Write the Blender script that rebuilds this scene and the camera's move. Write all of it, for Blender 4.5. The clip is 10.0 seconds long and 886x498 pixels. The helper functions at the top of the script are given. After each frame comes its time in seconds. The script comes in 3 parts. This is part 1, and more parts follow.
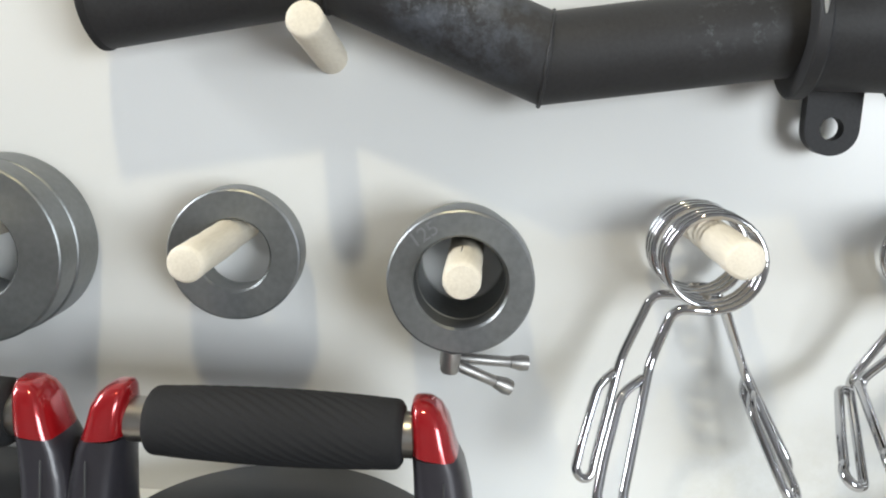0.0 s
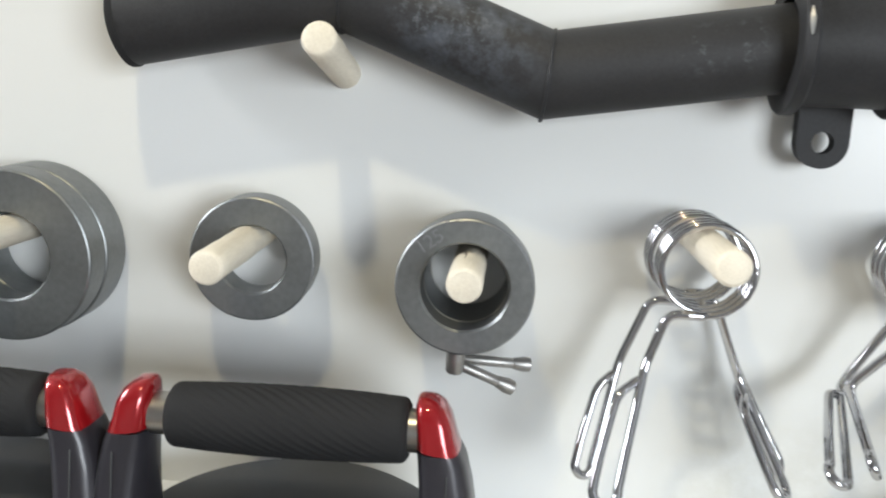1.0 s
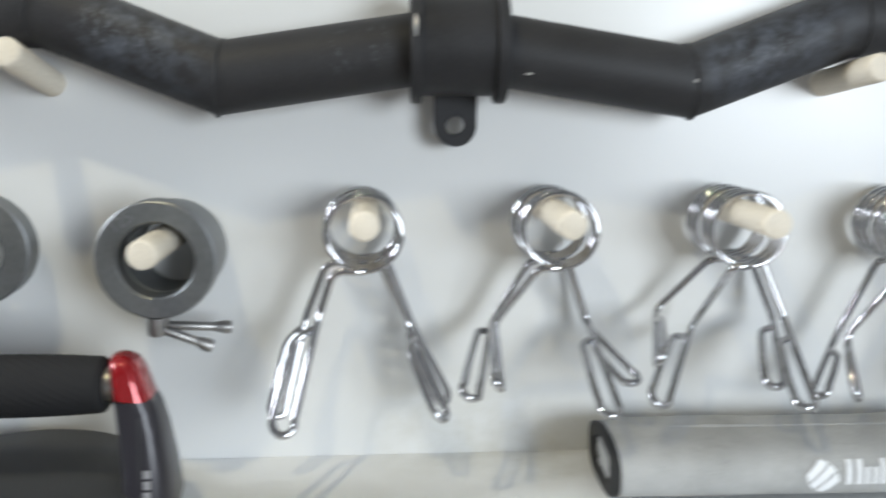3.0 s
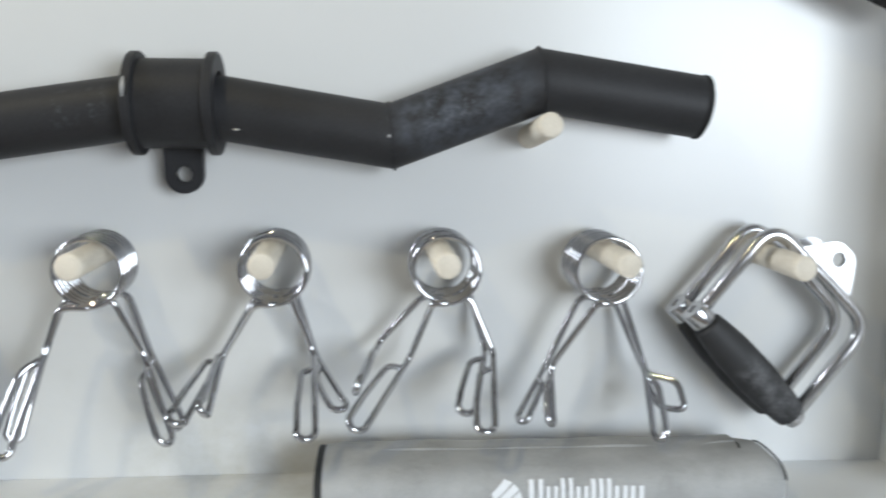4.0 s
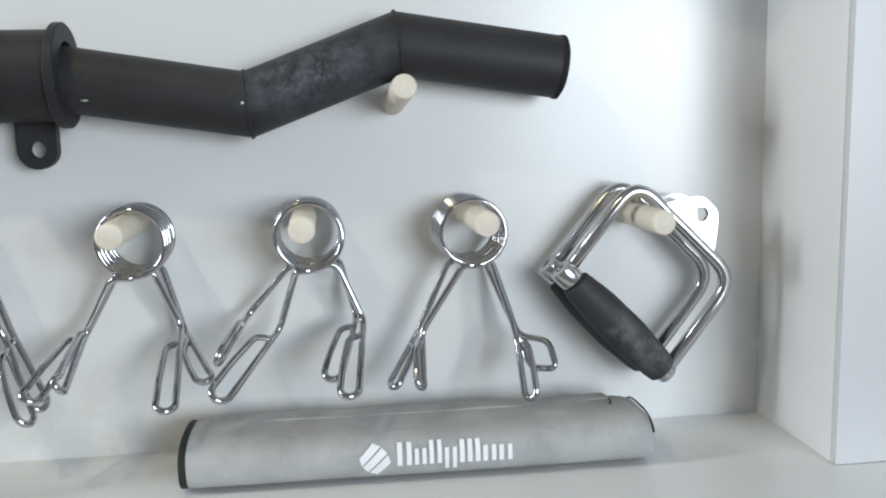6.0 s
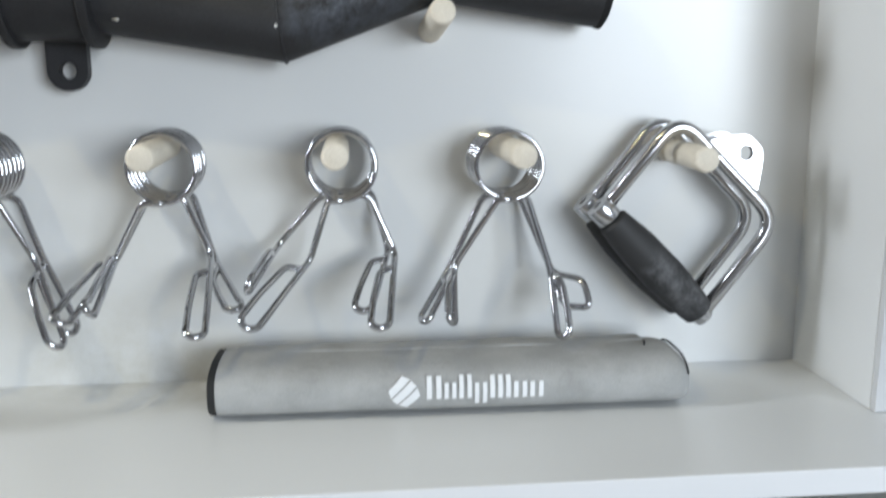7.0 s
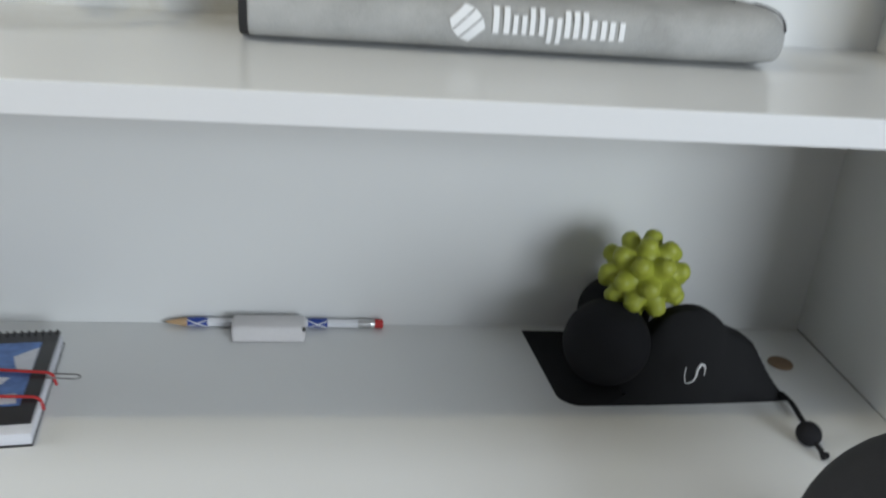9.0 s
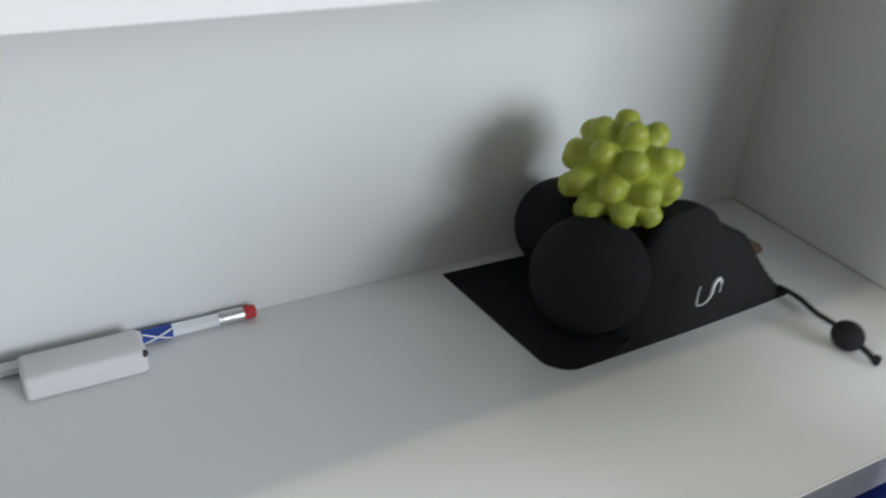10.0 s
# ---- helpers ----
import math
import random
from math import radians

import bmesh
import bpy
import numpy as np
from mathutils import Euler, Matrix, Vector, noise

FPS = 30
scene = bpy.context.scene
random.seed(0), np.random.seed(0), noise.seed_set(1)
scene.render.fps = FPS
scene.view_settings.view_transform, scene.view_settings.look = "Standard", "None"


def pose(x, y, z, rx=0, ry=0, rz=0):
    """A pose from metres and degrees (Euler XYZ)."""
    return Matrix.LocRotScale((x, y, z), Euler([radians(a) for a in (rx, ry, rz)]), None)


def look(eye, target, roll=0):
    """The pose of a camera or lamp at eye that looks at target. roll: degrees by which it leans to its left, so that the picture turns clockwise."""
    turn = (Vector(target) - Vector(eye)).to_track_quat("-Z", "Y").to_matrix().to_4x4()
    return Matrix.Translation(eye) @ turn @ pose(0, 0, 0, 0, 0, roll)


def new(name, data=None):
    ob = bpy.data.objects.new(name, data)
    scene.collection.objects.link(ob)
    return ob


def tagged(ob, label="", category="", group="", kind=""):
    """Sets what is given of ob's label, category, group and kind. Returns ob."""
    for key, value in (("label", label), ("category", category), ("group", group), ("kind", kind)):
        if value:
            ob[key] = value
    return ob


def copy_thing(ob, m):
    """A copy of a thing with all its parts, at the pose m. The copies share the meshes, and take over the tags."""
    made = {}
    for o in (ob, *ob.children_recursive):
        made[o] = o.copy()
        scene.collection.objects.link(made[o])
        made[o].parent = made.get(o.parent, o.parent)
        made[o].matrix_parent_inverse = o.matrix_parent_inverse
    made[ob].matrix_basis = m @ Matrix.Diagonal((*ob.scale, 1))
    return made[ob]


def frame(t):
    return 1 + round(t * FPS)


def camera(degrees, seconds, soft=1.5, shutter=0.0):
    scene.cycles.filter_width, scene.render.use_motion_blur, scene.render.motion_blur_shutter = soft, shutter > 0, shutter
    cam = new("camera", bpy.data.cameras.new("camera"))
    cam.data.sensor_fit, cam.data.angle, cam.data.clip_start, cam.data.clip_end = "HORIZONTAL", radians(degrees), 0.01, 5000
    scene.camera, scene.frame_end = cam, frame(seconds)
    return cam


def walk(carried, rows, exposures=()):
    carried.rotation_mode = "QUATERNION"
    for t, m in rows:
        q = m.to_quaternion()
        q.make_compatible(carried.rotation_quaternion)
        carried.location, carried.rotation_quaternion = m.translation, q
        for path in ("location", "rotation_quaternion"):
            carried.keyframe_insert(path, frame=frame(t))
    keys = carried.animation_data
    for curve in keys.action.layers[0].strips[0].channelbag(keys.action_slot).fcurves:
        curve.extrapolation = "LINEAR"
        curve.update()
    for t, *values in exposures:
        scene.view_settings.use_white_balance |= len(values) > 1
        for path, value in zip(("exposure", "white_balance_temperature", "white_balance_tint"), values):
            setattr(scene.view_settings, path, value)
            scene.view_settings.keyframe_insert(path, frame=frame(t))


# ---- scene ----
cam = camera(53.6, 10.0, soft=2.0, shutter=0.5)
PATH = [
    (0, (0.104, -0.507, 1.456), (-0.01, 1.445, 1.035), 2),
    (0.5, (0.104, -0.511, 1.456), (-0.013, 1.443, 1.048), 2.1),
    (1, (0.115, -0.531, 1.463), (-0.052, 1.419, 1.049), 2.1),
    (1.2, (0.123, -0.5416, 1.4506), (0.017, 1.4145, 1.0479), 2.54),
    (1.5, (0.121, -0.546, 1.462), (-0.007, 1.415, 1.092), 1.4),
    (1.7, (0.124, -0.5573, 1.4602), (0.0032, 1.3966, 1.0505), 2.77),
    (2, (0.109, -0.575, 1.468), (0.057, 1.399, 1.152), 3),
    (2.2, (0.1192, -0.5914, 1.4674), (0.0881, 1.3858, 1.1679), 2.69),
    (2.5, (0.133, -0.609, 1.465), (0.199, 1.358, 1.113), 2.1),
    (2.8, (0.188, -0.6151, 1.4589), (0.306, 1.3448, 1.0783), -0.19),
    (3, (0.236, -0.626, 1.452), (0.358, 1.337, 1.092), 0.1),
    (3.2, (0.275, -0.639, 1.456), (0.414, 1.329, 1.129), 0.7),
    (4.3, (0.461, -0.708, 1.471), (0.635, 1.264, 1.191), -0.2),
    (4.5, (0.473, -0.71, 1.468), (0.701, 1.259, 1.202), 0),
    (5, (0.496, -0.714, 1.452), (0.74, 1.245, 1.128), -1.3),
    (5.2, (0.497, -0.712, 1.449), (0.751, 1.245, 1.125), -1.4),
    (6.3, (0.498, -0.704, 1.443), (0.724, 1.262, 1.153), -1.3),
    (6.5, (0.501, -0.702, 1.445), (0.705, 1.261, 1.126), -1.2),
    (7, (0.492, -0.694, 1.426), (0.675, 1.257, 1.027), -0.3),
    (7.2, (0.4902, -0.691, 1.4134), (0.6621, 1.2515, 0.9696), -0.13),
    (7.5, (0.484, -0.684, 1.4), (0.684, 1.243, 0.902), 1.4),
    (7.7, (0.479, -0.6843, 1.3922), (0.6897, 1.2287, 0.8481), 1.75),
    (8, (0.447, -0.688, 1.37), (0.567, 1.225, 0.801), 1.8),
    (8.2, (0.4337, -0.6898, 1.359), (0.5205, 1.2166, 0.7607), 1.81),
    (8.5, (0.438, -0.686, 1.335), (0.625, 1.177, 0.631), 3.6),
    (8.8, (0.441, -0.6765, 1.3108), (0.6826, 1.1552, 0.5449), 4.72),
    (9, (0.432, -0.646, 1.294), (0.711, 1.158, 0.476), 4.9),
    (9.3, (0.4111, -0.5663, 1.2713), (0.8891, 1.1548, 0.3715), 5.13),
    (9.5, (0.399, -0.503, 1.259), (1.063, 1.132, 0.318), 5.1),
    (9.7, (0.3903, -0.4566, 1.2463), (1.1613, 1.1017, 0.2577), 5.42),
    (10, (0.365, -0.398, 1.222), (1.261, 1.065, 0.194), 4.7),
]
EXPOSURES = [(0.0, 0.47, 6450, 10), (2.0, 0.41, 6400, 10), (2.5, 0.34, 6280, 10), (3.2, 0.13, 6200, 10), (4.5, 0.0, 6150, 10), (7.0, -0.02, 6100, 10), (8.0, -0.2, 6100, 10), (9.0, -0.2, 6250, 10), (9.5, -0.02, 6300, 10), (10.0, 0.1, 6300, 10)]
walk(cam, [(t, look(eye, target, roll)) for t, eye, target, roll in PATH], EXPOSURES)

# ---- world, lamps, exposure ----
world = bpy.data.worlds.new("world")
scene.world = world
world.use_nodes = True
wn = world.node_tree
sky = wn.nodes.new("ShaderNodeTexSky")
sky.sky_type, sky.sun_disc, sky.sun_elevation, sky.sun_rotation = "NISHITA", False, radians(35), radians(150)
wn.links.new(sky.outputs[0], wn.nodes["Background"].inputs[0])
wn.nodes["Background"].inputs[1].default_value = 0.1


def area_lamp(name, m, sx, sy, power, colour, shape="RECTANGLE"):
    d = bpy.data.lights.new(name, "AREA")
    d.shape, d.size, d.size_y, d.energy, d.color = shape, sx, sy, power, colour
    ob = new(name, d)
    ob.matrix_world = m
    return ob


area_lamp("window_light", look((1.80, -2.56, 1.64), (0.5, 0.0, 1.2)), 1.2, 1.0, 49.0, (0.87, 0.945, 1.0))
area_lamp("left_fill_light", pose(-1.715, -0.33, 2.03, 0, -37, 0), 1.0, 0.44, 57.0, (0.93, 0.97, 1.0))
area_lamp("ceiling_lamp_light", look((-0.06, -0.60, 2.335), (-0.06, -0.60, 0.0)), 0.05, 0.05, 3.3, (1.0, 0.85, 0.50), "DISK")


# ---- materials ----
def material(name, colour, rough=0.5, metal=0.0, grain=60.0, vary=0.08, bump=0.05, blotch=6.0, coat=0.0, tint=None, stretch=(1, 1, 1), rand=0.0):
    """A surface with fine grain, broad blotches and a slight relief, in metres."""
    m = bpy.data.materials.new(name)
    m.use_nodes = True
    t = m.node_tree
    p = t.nodes["Principled BSDF"]
    co = t.nodes.new("ShaderNodeTexCoord")
    mp = t.nodes.new("ShaderNodeMapping")
    mp.inputs["Scale"].default_value = stretch
    t.links.new(co.outputs["Object"], mp.inputs[0])
    fine, broad = t.nodes.new("ShaderNodeTexNoise"), t.nodes.new("ShaderNodeTexNoise")
    fine.inputs["Scale"].default_value, broad.inputs["Scale"].default_value = grain, blotch
    fine.inputs["Detail"].default_value, broad.inputs["Detail"].default_value = 6, 4
    t.links.new(mp.outputs[0], fine.inputs[0])
    t.links.new(mp.outputs[0], broad.inputs[0])
    mix = t.nodes.new("ShaderNodeMix")
    mix.data_type = "FLOAT"
    mix.inputs[0].default_value = 0.5
    t.links.new(fine.outputs[0], mix.inputs[2])
    t.links.new(broad.outputs[0], mix.inputs[3])
    ramp = t.nodes.new("ShaderNodeValToRGB")
    lo = [c * (1 - vary) for c in colour]
    hi = [min(1, c * (1 + vary)) for c in (tint or colour)]
    ramp.color_ramp.elements[0].position, ramp.color_ramp.elements[1].position = 0.3, 0.7
    ramp.color_ramp.elements[0].color, ramp.color_ramp.elements[1].color = (*lo, 1), (*hi, 1)
    t.links.new(mix.outputs[0], ramp.inputs[0])
    out = ramp.outputs[0]
    if rand:
        info, hsv, rng = t.nodes.new("ShaderNodeObjectInfo"), t.nodes.new("ShaderNodeHueSaturation"), t.nodes.new("ShaderNodeMapRange")
        rng.inputs[3].default_value, rng.inputs[4].default_value = 1 - rand, 1 + rand
        t.links.new(info.outputs["Random"], rng.inputs[0])
        t.links.new(rng.outputs[0], hsv.inputs["Value"])
        t.links.new(out, hsv.inputs["Color"])
        out = hsv.outputs[0]
    t.links.new(out, p.inputs["Base Color"])
    rr = t.nodes.new("ShaderNodeMapRange")
    rr.inputs[3].default_value, rr.inputs[4].default_value = max(0.02, rough * 0.8), min(1, rough * 1.2)
    t.links.new(mix.outputs[0], rr.inputs[0])
    t.links.new(rr.outputs[0], p.inputs["Roughness"])
    p.inputs["Metallic"].default_value = metal
    p.inputs["Coat Weight"].default_value = coat
    p.inputs["Coat Roughness"].default_value = 0.08
    if bump:
        b = t.nodes.new("ShaderNodeBump")
        b.inputs["Strength"].default_value, b.inputs["Distance"].default_value = bump, 0.001
        t.links.new(fine.outputs[0], b.inputs["Height"])
        t.links.new(b.outputs[0], p.inputs["Normal"])
    return m


def overlay(m, colour, mask_nodes, rough=None):
    """Lay a second colour over a material by a mask that mask_nodes(tree, coordinates) returns."""
    t = m.node_tree
    p = t.nodes["Principled BSDF"]
    co = t.nodes.new("ShaderNodeTexCoord")
    fac = mask_nodes(t, co.outputs["Object"])
    mix = t.nodes.new("ShaderNodeMix")
    mix.data_type = "RGBA"
    mix.inputs[7].default_value = (*colour, 1)
    t.links.new(p.inputs["Base Color"].links[0].from_socket, mix.inputs[6])
    t.links.new(fac, mix.inputs[0])
    t.links.new(mix.outputs[2], p.inputs["Base Color"])


def maths(t, op, a, b=None, clamp=False):
    n = t.nodes.new("ShaderNodeMath")
    n.operation, n.use_clamp = op, clamp
    for i, v in enumerate((a, b)):
        if v is None:
            continue
        if isinstance(v, (int, float)):
            n.inputs[i].default_value = v
        else:
            t.links.new(v, n.inputs[i])
    return n.outputs[0]


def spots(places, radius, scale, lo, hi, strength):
    """A mask of cloudy patches round the given places of a thing."""
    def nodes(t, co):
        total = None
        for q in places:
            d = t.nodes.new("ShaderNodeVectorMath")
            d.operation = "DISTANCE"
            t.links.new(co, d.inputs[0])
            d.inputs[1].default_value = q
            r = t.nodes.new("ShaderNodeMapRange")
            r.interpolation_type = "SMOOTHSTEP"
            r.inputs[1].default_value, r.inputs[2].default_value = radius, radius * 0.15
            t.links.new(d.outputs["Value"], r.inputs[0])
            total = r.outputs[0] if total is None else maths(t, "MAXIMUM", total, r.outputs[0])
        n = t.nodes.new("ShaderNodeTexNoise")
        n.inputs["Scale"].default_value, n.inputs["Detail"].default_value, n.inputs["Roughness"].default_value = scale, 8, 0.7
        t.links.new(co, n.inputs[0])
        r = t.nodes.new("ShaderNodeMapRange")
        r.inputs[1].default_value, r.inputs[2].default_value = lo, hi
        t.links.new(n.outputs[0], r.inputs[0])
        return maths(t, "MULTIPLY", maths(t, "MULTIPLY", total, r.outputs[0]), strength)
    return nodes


WHITE = material("white_melamine", (0.77, 0.775, 0.765), 0.25, grain=900, vary=0.012, bump=0.03, blotch=5)
EDGE = material("white_edge_strip", (0.92, 0.93, 0.94), 0.3, grain=700, vary=0.01, bump=0.02)
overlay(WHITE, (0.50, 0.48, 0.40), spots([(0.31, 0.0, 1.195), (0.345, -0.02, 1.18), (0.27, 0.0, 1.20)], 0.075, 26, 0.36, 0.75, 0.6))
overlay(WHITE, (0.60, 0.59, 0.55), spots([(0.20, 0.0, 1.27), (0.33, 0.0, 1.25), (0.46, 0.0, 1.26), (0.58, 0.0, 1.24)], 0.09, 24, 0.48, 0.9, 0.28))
PAINT = material("room_wall_paint", (0.34, 0.34, 0.34), 0.8, grain=300, vary=0.03, bump=0.1)
SHADED_BOARD = material("shade_grey_board", (0.62, 0.625, 0.63), 0.35, grain=700, vary=0.015, bump=0.03, blotch=5)
FLOORING = material("floor_boards", (0.24, 0.17, 0.11), 0.5, grain=40, vary=0.2, stretch=(1, 8, 1))
DOWEL = material("pale_beech_dowel", (0.75, 0.68, 0.56), 0.6, grain=240, vary=0.06, bump=0.15, blotch=30, tint=(0.81, 0.75, 0.635), stretch=(3, 0.4, 3), rand=0.05)
BLACKSTEEL = material("black_painted_steel", (0.030, 0.030, 0.032), 0.52, grain=500, vary=0.25, bump=0.12, blotch=25)
CHIP = material("bare_steel_chip", (0.62, 0.62, 0.60), 0.35, metal=0.8, grain=800)
CHROME = material("chrome_wire", (0.56, 0.56, 0.575), 0.06, metal=1.0, grain=300, vary=0.05, bump=0.02, blotch=40)
CHROMEPLATE = material("chrome_plate", (0.60, 0.60, 0.61), 0.2, metal=1.0, grain=300, vary=0.05, bump=0.03)
ZINC = material("grey_zinc_steel", (0.205, 0.215, 0.22), 0.40, metal=0.75, grain=260, vary=0.13, bump=0.05, blotch=24, tint=(0.225, 0.235, 0.237))
ZINCEDGE = material("worn_steel_rim", (0.29, 0.30, 0.31), 0.42, metal=0.85, grain=400, vary=0.15)
BOLT = material("dull_steel_bolt", (0.33, 0.32, 0.31), 0.4, metal=0.85, grain=350, vary=0.15)
GRIPRUB = material("worn_black_rubber", (0.027, 0.027, 0.028), 0.62, grain=500, vary=0.2, bump=0.2)
overlay(GRIPRUB, (0.24, 0.24, 0.25), spots([(-0.008, -0.015, -0.098), (0.004, -0.015, -0.112), (-0.022, -0.015, -0.088)], 0.024, 60, 0.44, 0.80, 0.85))
FOAM = material("black_foam_rubber", (0.021, 0.021, 0.022), 0.78, grain=900, vary=0.2, bump=0.25)
RED = material("red_metallic_lacquer", (0.33, 0.008, 0.012), 0.17, metal=0.35, grain=2500, vary=0.12, bump=0.0, coat=0.9)
CHARCOAL = material("charcoal_plastic", (0.030, 0.028, 0.035), 0.36, metal=0.2, grain=1500, vary=0.12, bump=0.03, coat=0.2)
DISC = material("dark_grey_plastic", (0.035, 0.036, 0.038), 0.55, grain=700, vary=0.12, bump=0.1)
STEEL = material("brushed_steel_rod", (0.42, 0.405, 0.38), 0.33, metal=1.0, grain=500, vary=0.1, stretch=(0.2, 4, 4))
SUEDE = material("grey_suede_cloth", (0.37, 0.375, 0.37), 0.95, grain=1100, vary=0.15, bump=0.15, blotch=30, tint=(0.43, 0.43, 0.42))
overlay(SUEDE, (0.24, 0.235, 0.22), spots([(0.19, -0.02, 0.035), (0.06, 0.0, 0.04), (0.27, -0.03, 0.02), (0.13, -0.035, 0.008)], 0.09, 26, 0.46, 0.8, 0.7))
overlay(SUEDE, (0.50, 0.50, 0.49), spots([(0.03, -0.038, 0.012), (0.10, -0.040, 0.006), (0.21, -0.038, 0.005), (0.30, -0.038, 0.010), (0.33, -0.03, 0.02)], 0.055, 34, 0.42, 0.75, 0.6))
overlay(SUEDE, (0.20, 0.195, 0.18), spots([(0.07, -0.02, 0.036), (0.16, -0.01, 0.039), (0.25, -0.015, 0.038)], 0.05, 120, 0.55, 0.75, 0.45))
BINDING = material("black_binding", (0.02, 0.02, 0.02), 0.8, grain=600, vary=0.2, bump=0.3)
GREYPRINT = material("grey_print", (0.30, 0.30, 0.31), 0.5, grain=500, vary=0.05)
PRINT = material("white_print", (0.86, 0.87, 0.88), 0.7, grain=500, vary=0.03)
LIME = material("lime_rubber", (0.37, 0.405, 0.045), 0.5, grain=500, vary=0.07, bump=0.06, blotch=40)
BALL = material("black_rubber_ball", (0.012, 0.012, 0.014), 0.8, grain=600, vary=0.2, bump=0.15)
BAGCLOTH = material("black_pouch_cloth", (0.014, 0.014, 0.015), 0.85, grain=1400, vary=0.3, bump=0.5)
ERASER = material("white_eraser", (0.70, 0.68, 0.68), 0.7, grain=300, vary=0.04, bump=0.1)
for dull in (BALL, BAGCLOTH, FOAM, BLACKSTEEL):
    dull.node_tree.nodes["Principled BSDF"].inputs["Specular IOR Level"].default_value = 0.2
PENCIL = material("white_pencil_lacquer", (0.78, 0.79, 0.82), 0.35, grain=500, vary=0.02)
WOODTIP = material("sharpened_wood", (0.50, 0.33, 0.18), 0.7, grain=500, vary=0.15)
LEAD = material("graphite", (0.03, 0.03, 0.03), 0.4, metal=0.3)
FERRULE = material("ferrule_metal", (0.62, 0.62, 0.62), 0.3, metal=0.9)
REDRUB = material("red_rubber", (0.50, 0.035, 0.035), 0.7, grain=500)
BLUE = material("blue_print", (0.025, 0.06, 0.30), 0.5, grain=500, vary=0.05)
COVER = material("dark_notebook_cover", (0.018, 0.017, 0.019), 0.4, grain=400, vary=0.2)
PHOTO = material("blue_cover_picture", (0.035, 0.10, 0.36), 0.35, grain=90, vary=0.45, blotch=30, tint=(0.10, 0.20, 0.46))
PAPER = material("paper_pages", (0.74, 0.75, 0.80), 0.8, grain=2500, vary=0.12, stretch=(0.05, 0.05, 1))
BROWN = material("brown_cover_cap", (0.22, 0.145, 0.09), 0.55, grain=300, vary=0.15)
JOINT = material("dark_joint", (0.05, 0.045, 0.04), 0.8)
BLUEBOX = material("blue_box_plastic", (0.012, 0.03, 0.20), 0.4, grain=400, vary=0.08)
GOLD = material("gold_ink", (0.55, 0.40, 0.16), 0.5, grain=300, vary=0.2)
LAMPGLASS = bpy.data.materials.new("lamp_diffuser")
LAMPGLASS.use_nodes = True
LAMPGLASS.node_tree.nodes["Principled BSDF"].inputs["Emission Color"].default_value = (1.0, 0.93, 0.8, 1)
LAMPGLASS.node_tree.nodes["Principled BSDF"].inputs["Emission Strength"].default_value = 6.0


# ---- mesh tools ----
def part(name, bm, mat, parent, label="", smooth=True):
    """Link a bmesh as one mesh object under a thing or a part."""
    bmesh.ops.recalc_face_normals(bm, faces=bm.faces)
    me = bpy.data.meshes.new(name)
    for f in bm.faces:
        f.smooth = smooth
    bm.to_mesh(me)
    bm.free()
    if smooth:
        me.set_sharp_from_angle(angle=radians(38))
    me.materials.append(mat)
    ob = new(name, me)
    ob.parent = parent
    if label:
        ob["label"] = label
    return ob


def piece(name, me, parent, m):
    """An alike piece on shared mesh data."""
    ob = new(name, me)
    ob.parent = parent
    ob.matrix_basis = m
    return ob


def thing(name, at, label, category, group="", turn=(0, 0, 0)):
    ob = new(name)
    ob.empty_display_size = 0.02
    ob.matrix_basis = pose(*at, *turn)
    return tagged(ob, label, category, group)


def box(x0, x1, y0, y1, z0, z1, bevel=0.0, bm=None, segs=2):
    bm2 = bmesh.new()
    bmesh.ops.create_cube(bm2, size=1.0, matrix=Matrix.Translation(((x0 + x1) / 2, (y0 + y1) / 2, (z0 + z1) / 2)) @ Matrix.Diagonal((x1 - x0, y1 - y0, z1 - z0, 1)))
    if bevel:
        bmesh.ops.bevel(bm2, geom=bm2.edges[:], offset=bevel, segments=segs, profile=0.5, affect="EDGES")
    if bm is None:
        return bm2
    me = bpy.data.meshes.new("tmp")
    bm2.to_mesh(me)
    bm2.free()
    bm.from_mesh(me)
    bpy.data.meshes.remove(me)
    return bm


def lathe(profile, m=None, segs=48, closed=False, bm=None):
    """Revolve (radius, height) pairs round the z axis, then place by m."""
    bm = bm or bmesh.new()
    m = m or Matrix()
    rows = []
    for r, h in profile:
        if r < 1e-6:
            rows.append([bm.verts.new(m @ Vector((0, 0, h)))])
        else:
            rows.append([bm.verts.new(m @ Vector((r * math.cos(2 * math.pi * i / segs), r * math.sin(2 * math.pi * i / segs), h))) for i in range(segs)])
    pairs = list(zip(rows, rows[1:] + ([rows[0]] if closed else [])))
    if not closed:
        pairs = pairs[:len(rows) - 1]
    for a, b in pairs:
        for i in range(segs):
            j = (i + 1) % segs
            q = [a[i % len(a)], a[j % len(a)], b[j % len(b)], b[i % len(b)]]
            q = [v for k, v in enumerate(q) if v not in q[:k]]
            if len(q) > 2:
                bm.faces.new(q)
    return bm


def rounded(points, radius, steps=5):
    """Round off the corners of a line of points."""
    pts = [Vector(p) for p in points]
    out = [pts[0]]
    for a, b, c in zip(pts, pts[1:], pts[2:]):
        d = min(radius, (a - b).length * 0.48, (c - b).length * 0.48)
        p, q = b + (a - b).normalized() * d, b + (c - b).normalized() * d
        for k in range(steps + 1):
            s = k / steps
            out.append(p * (1 - s) ** 2 + b * 2 * s * (1 - s) + q * s * s)
    return out + [pts[-1]]


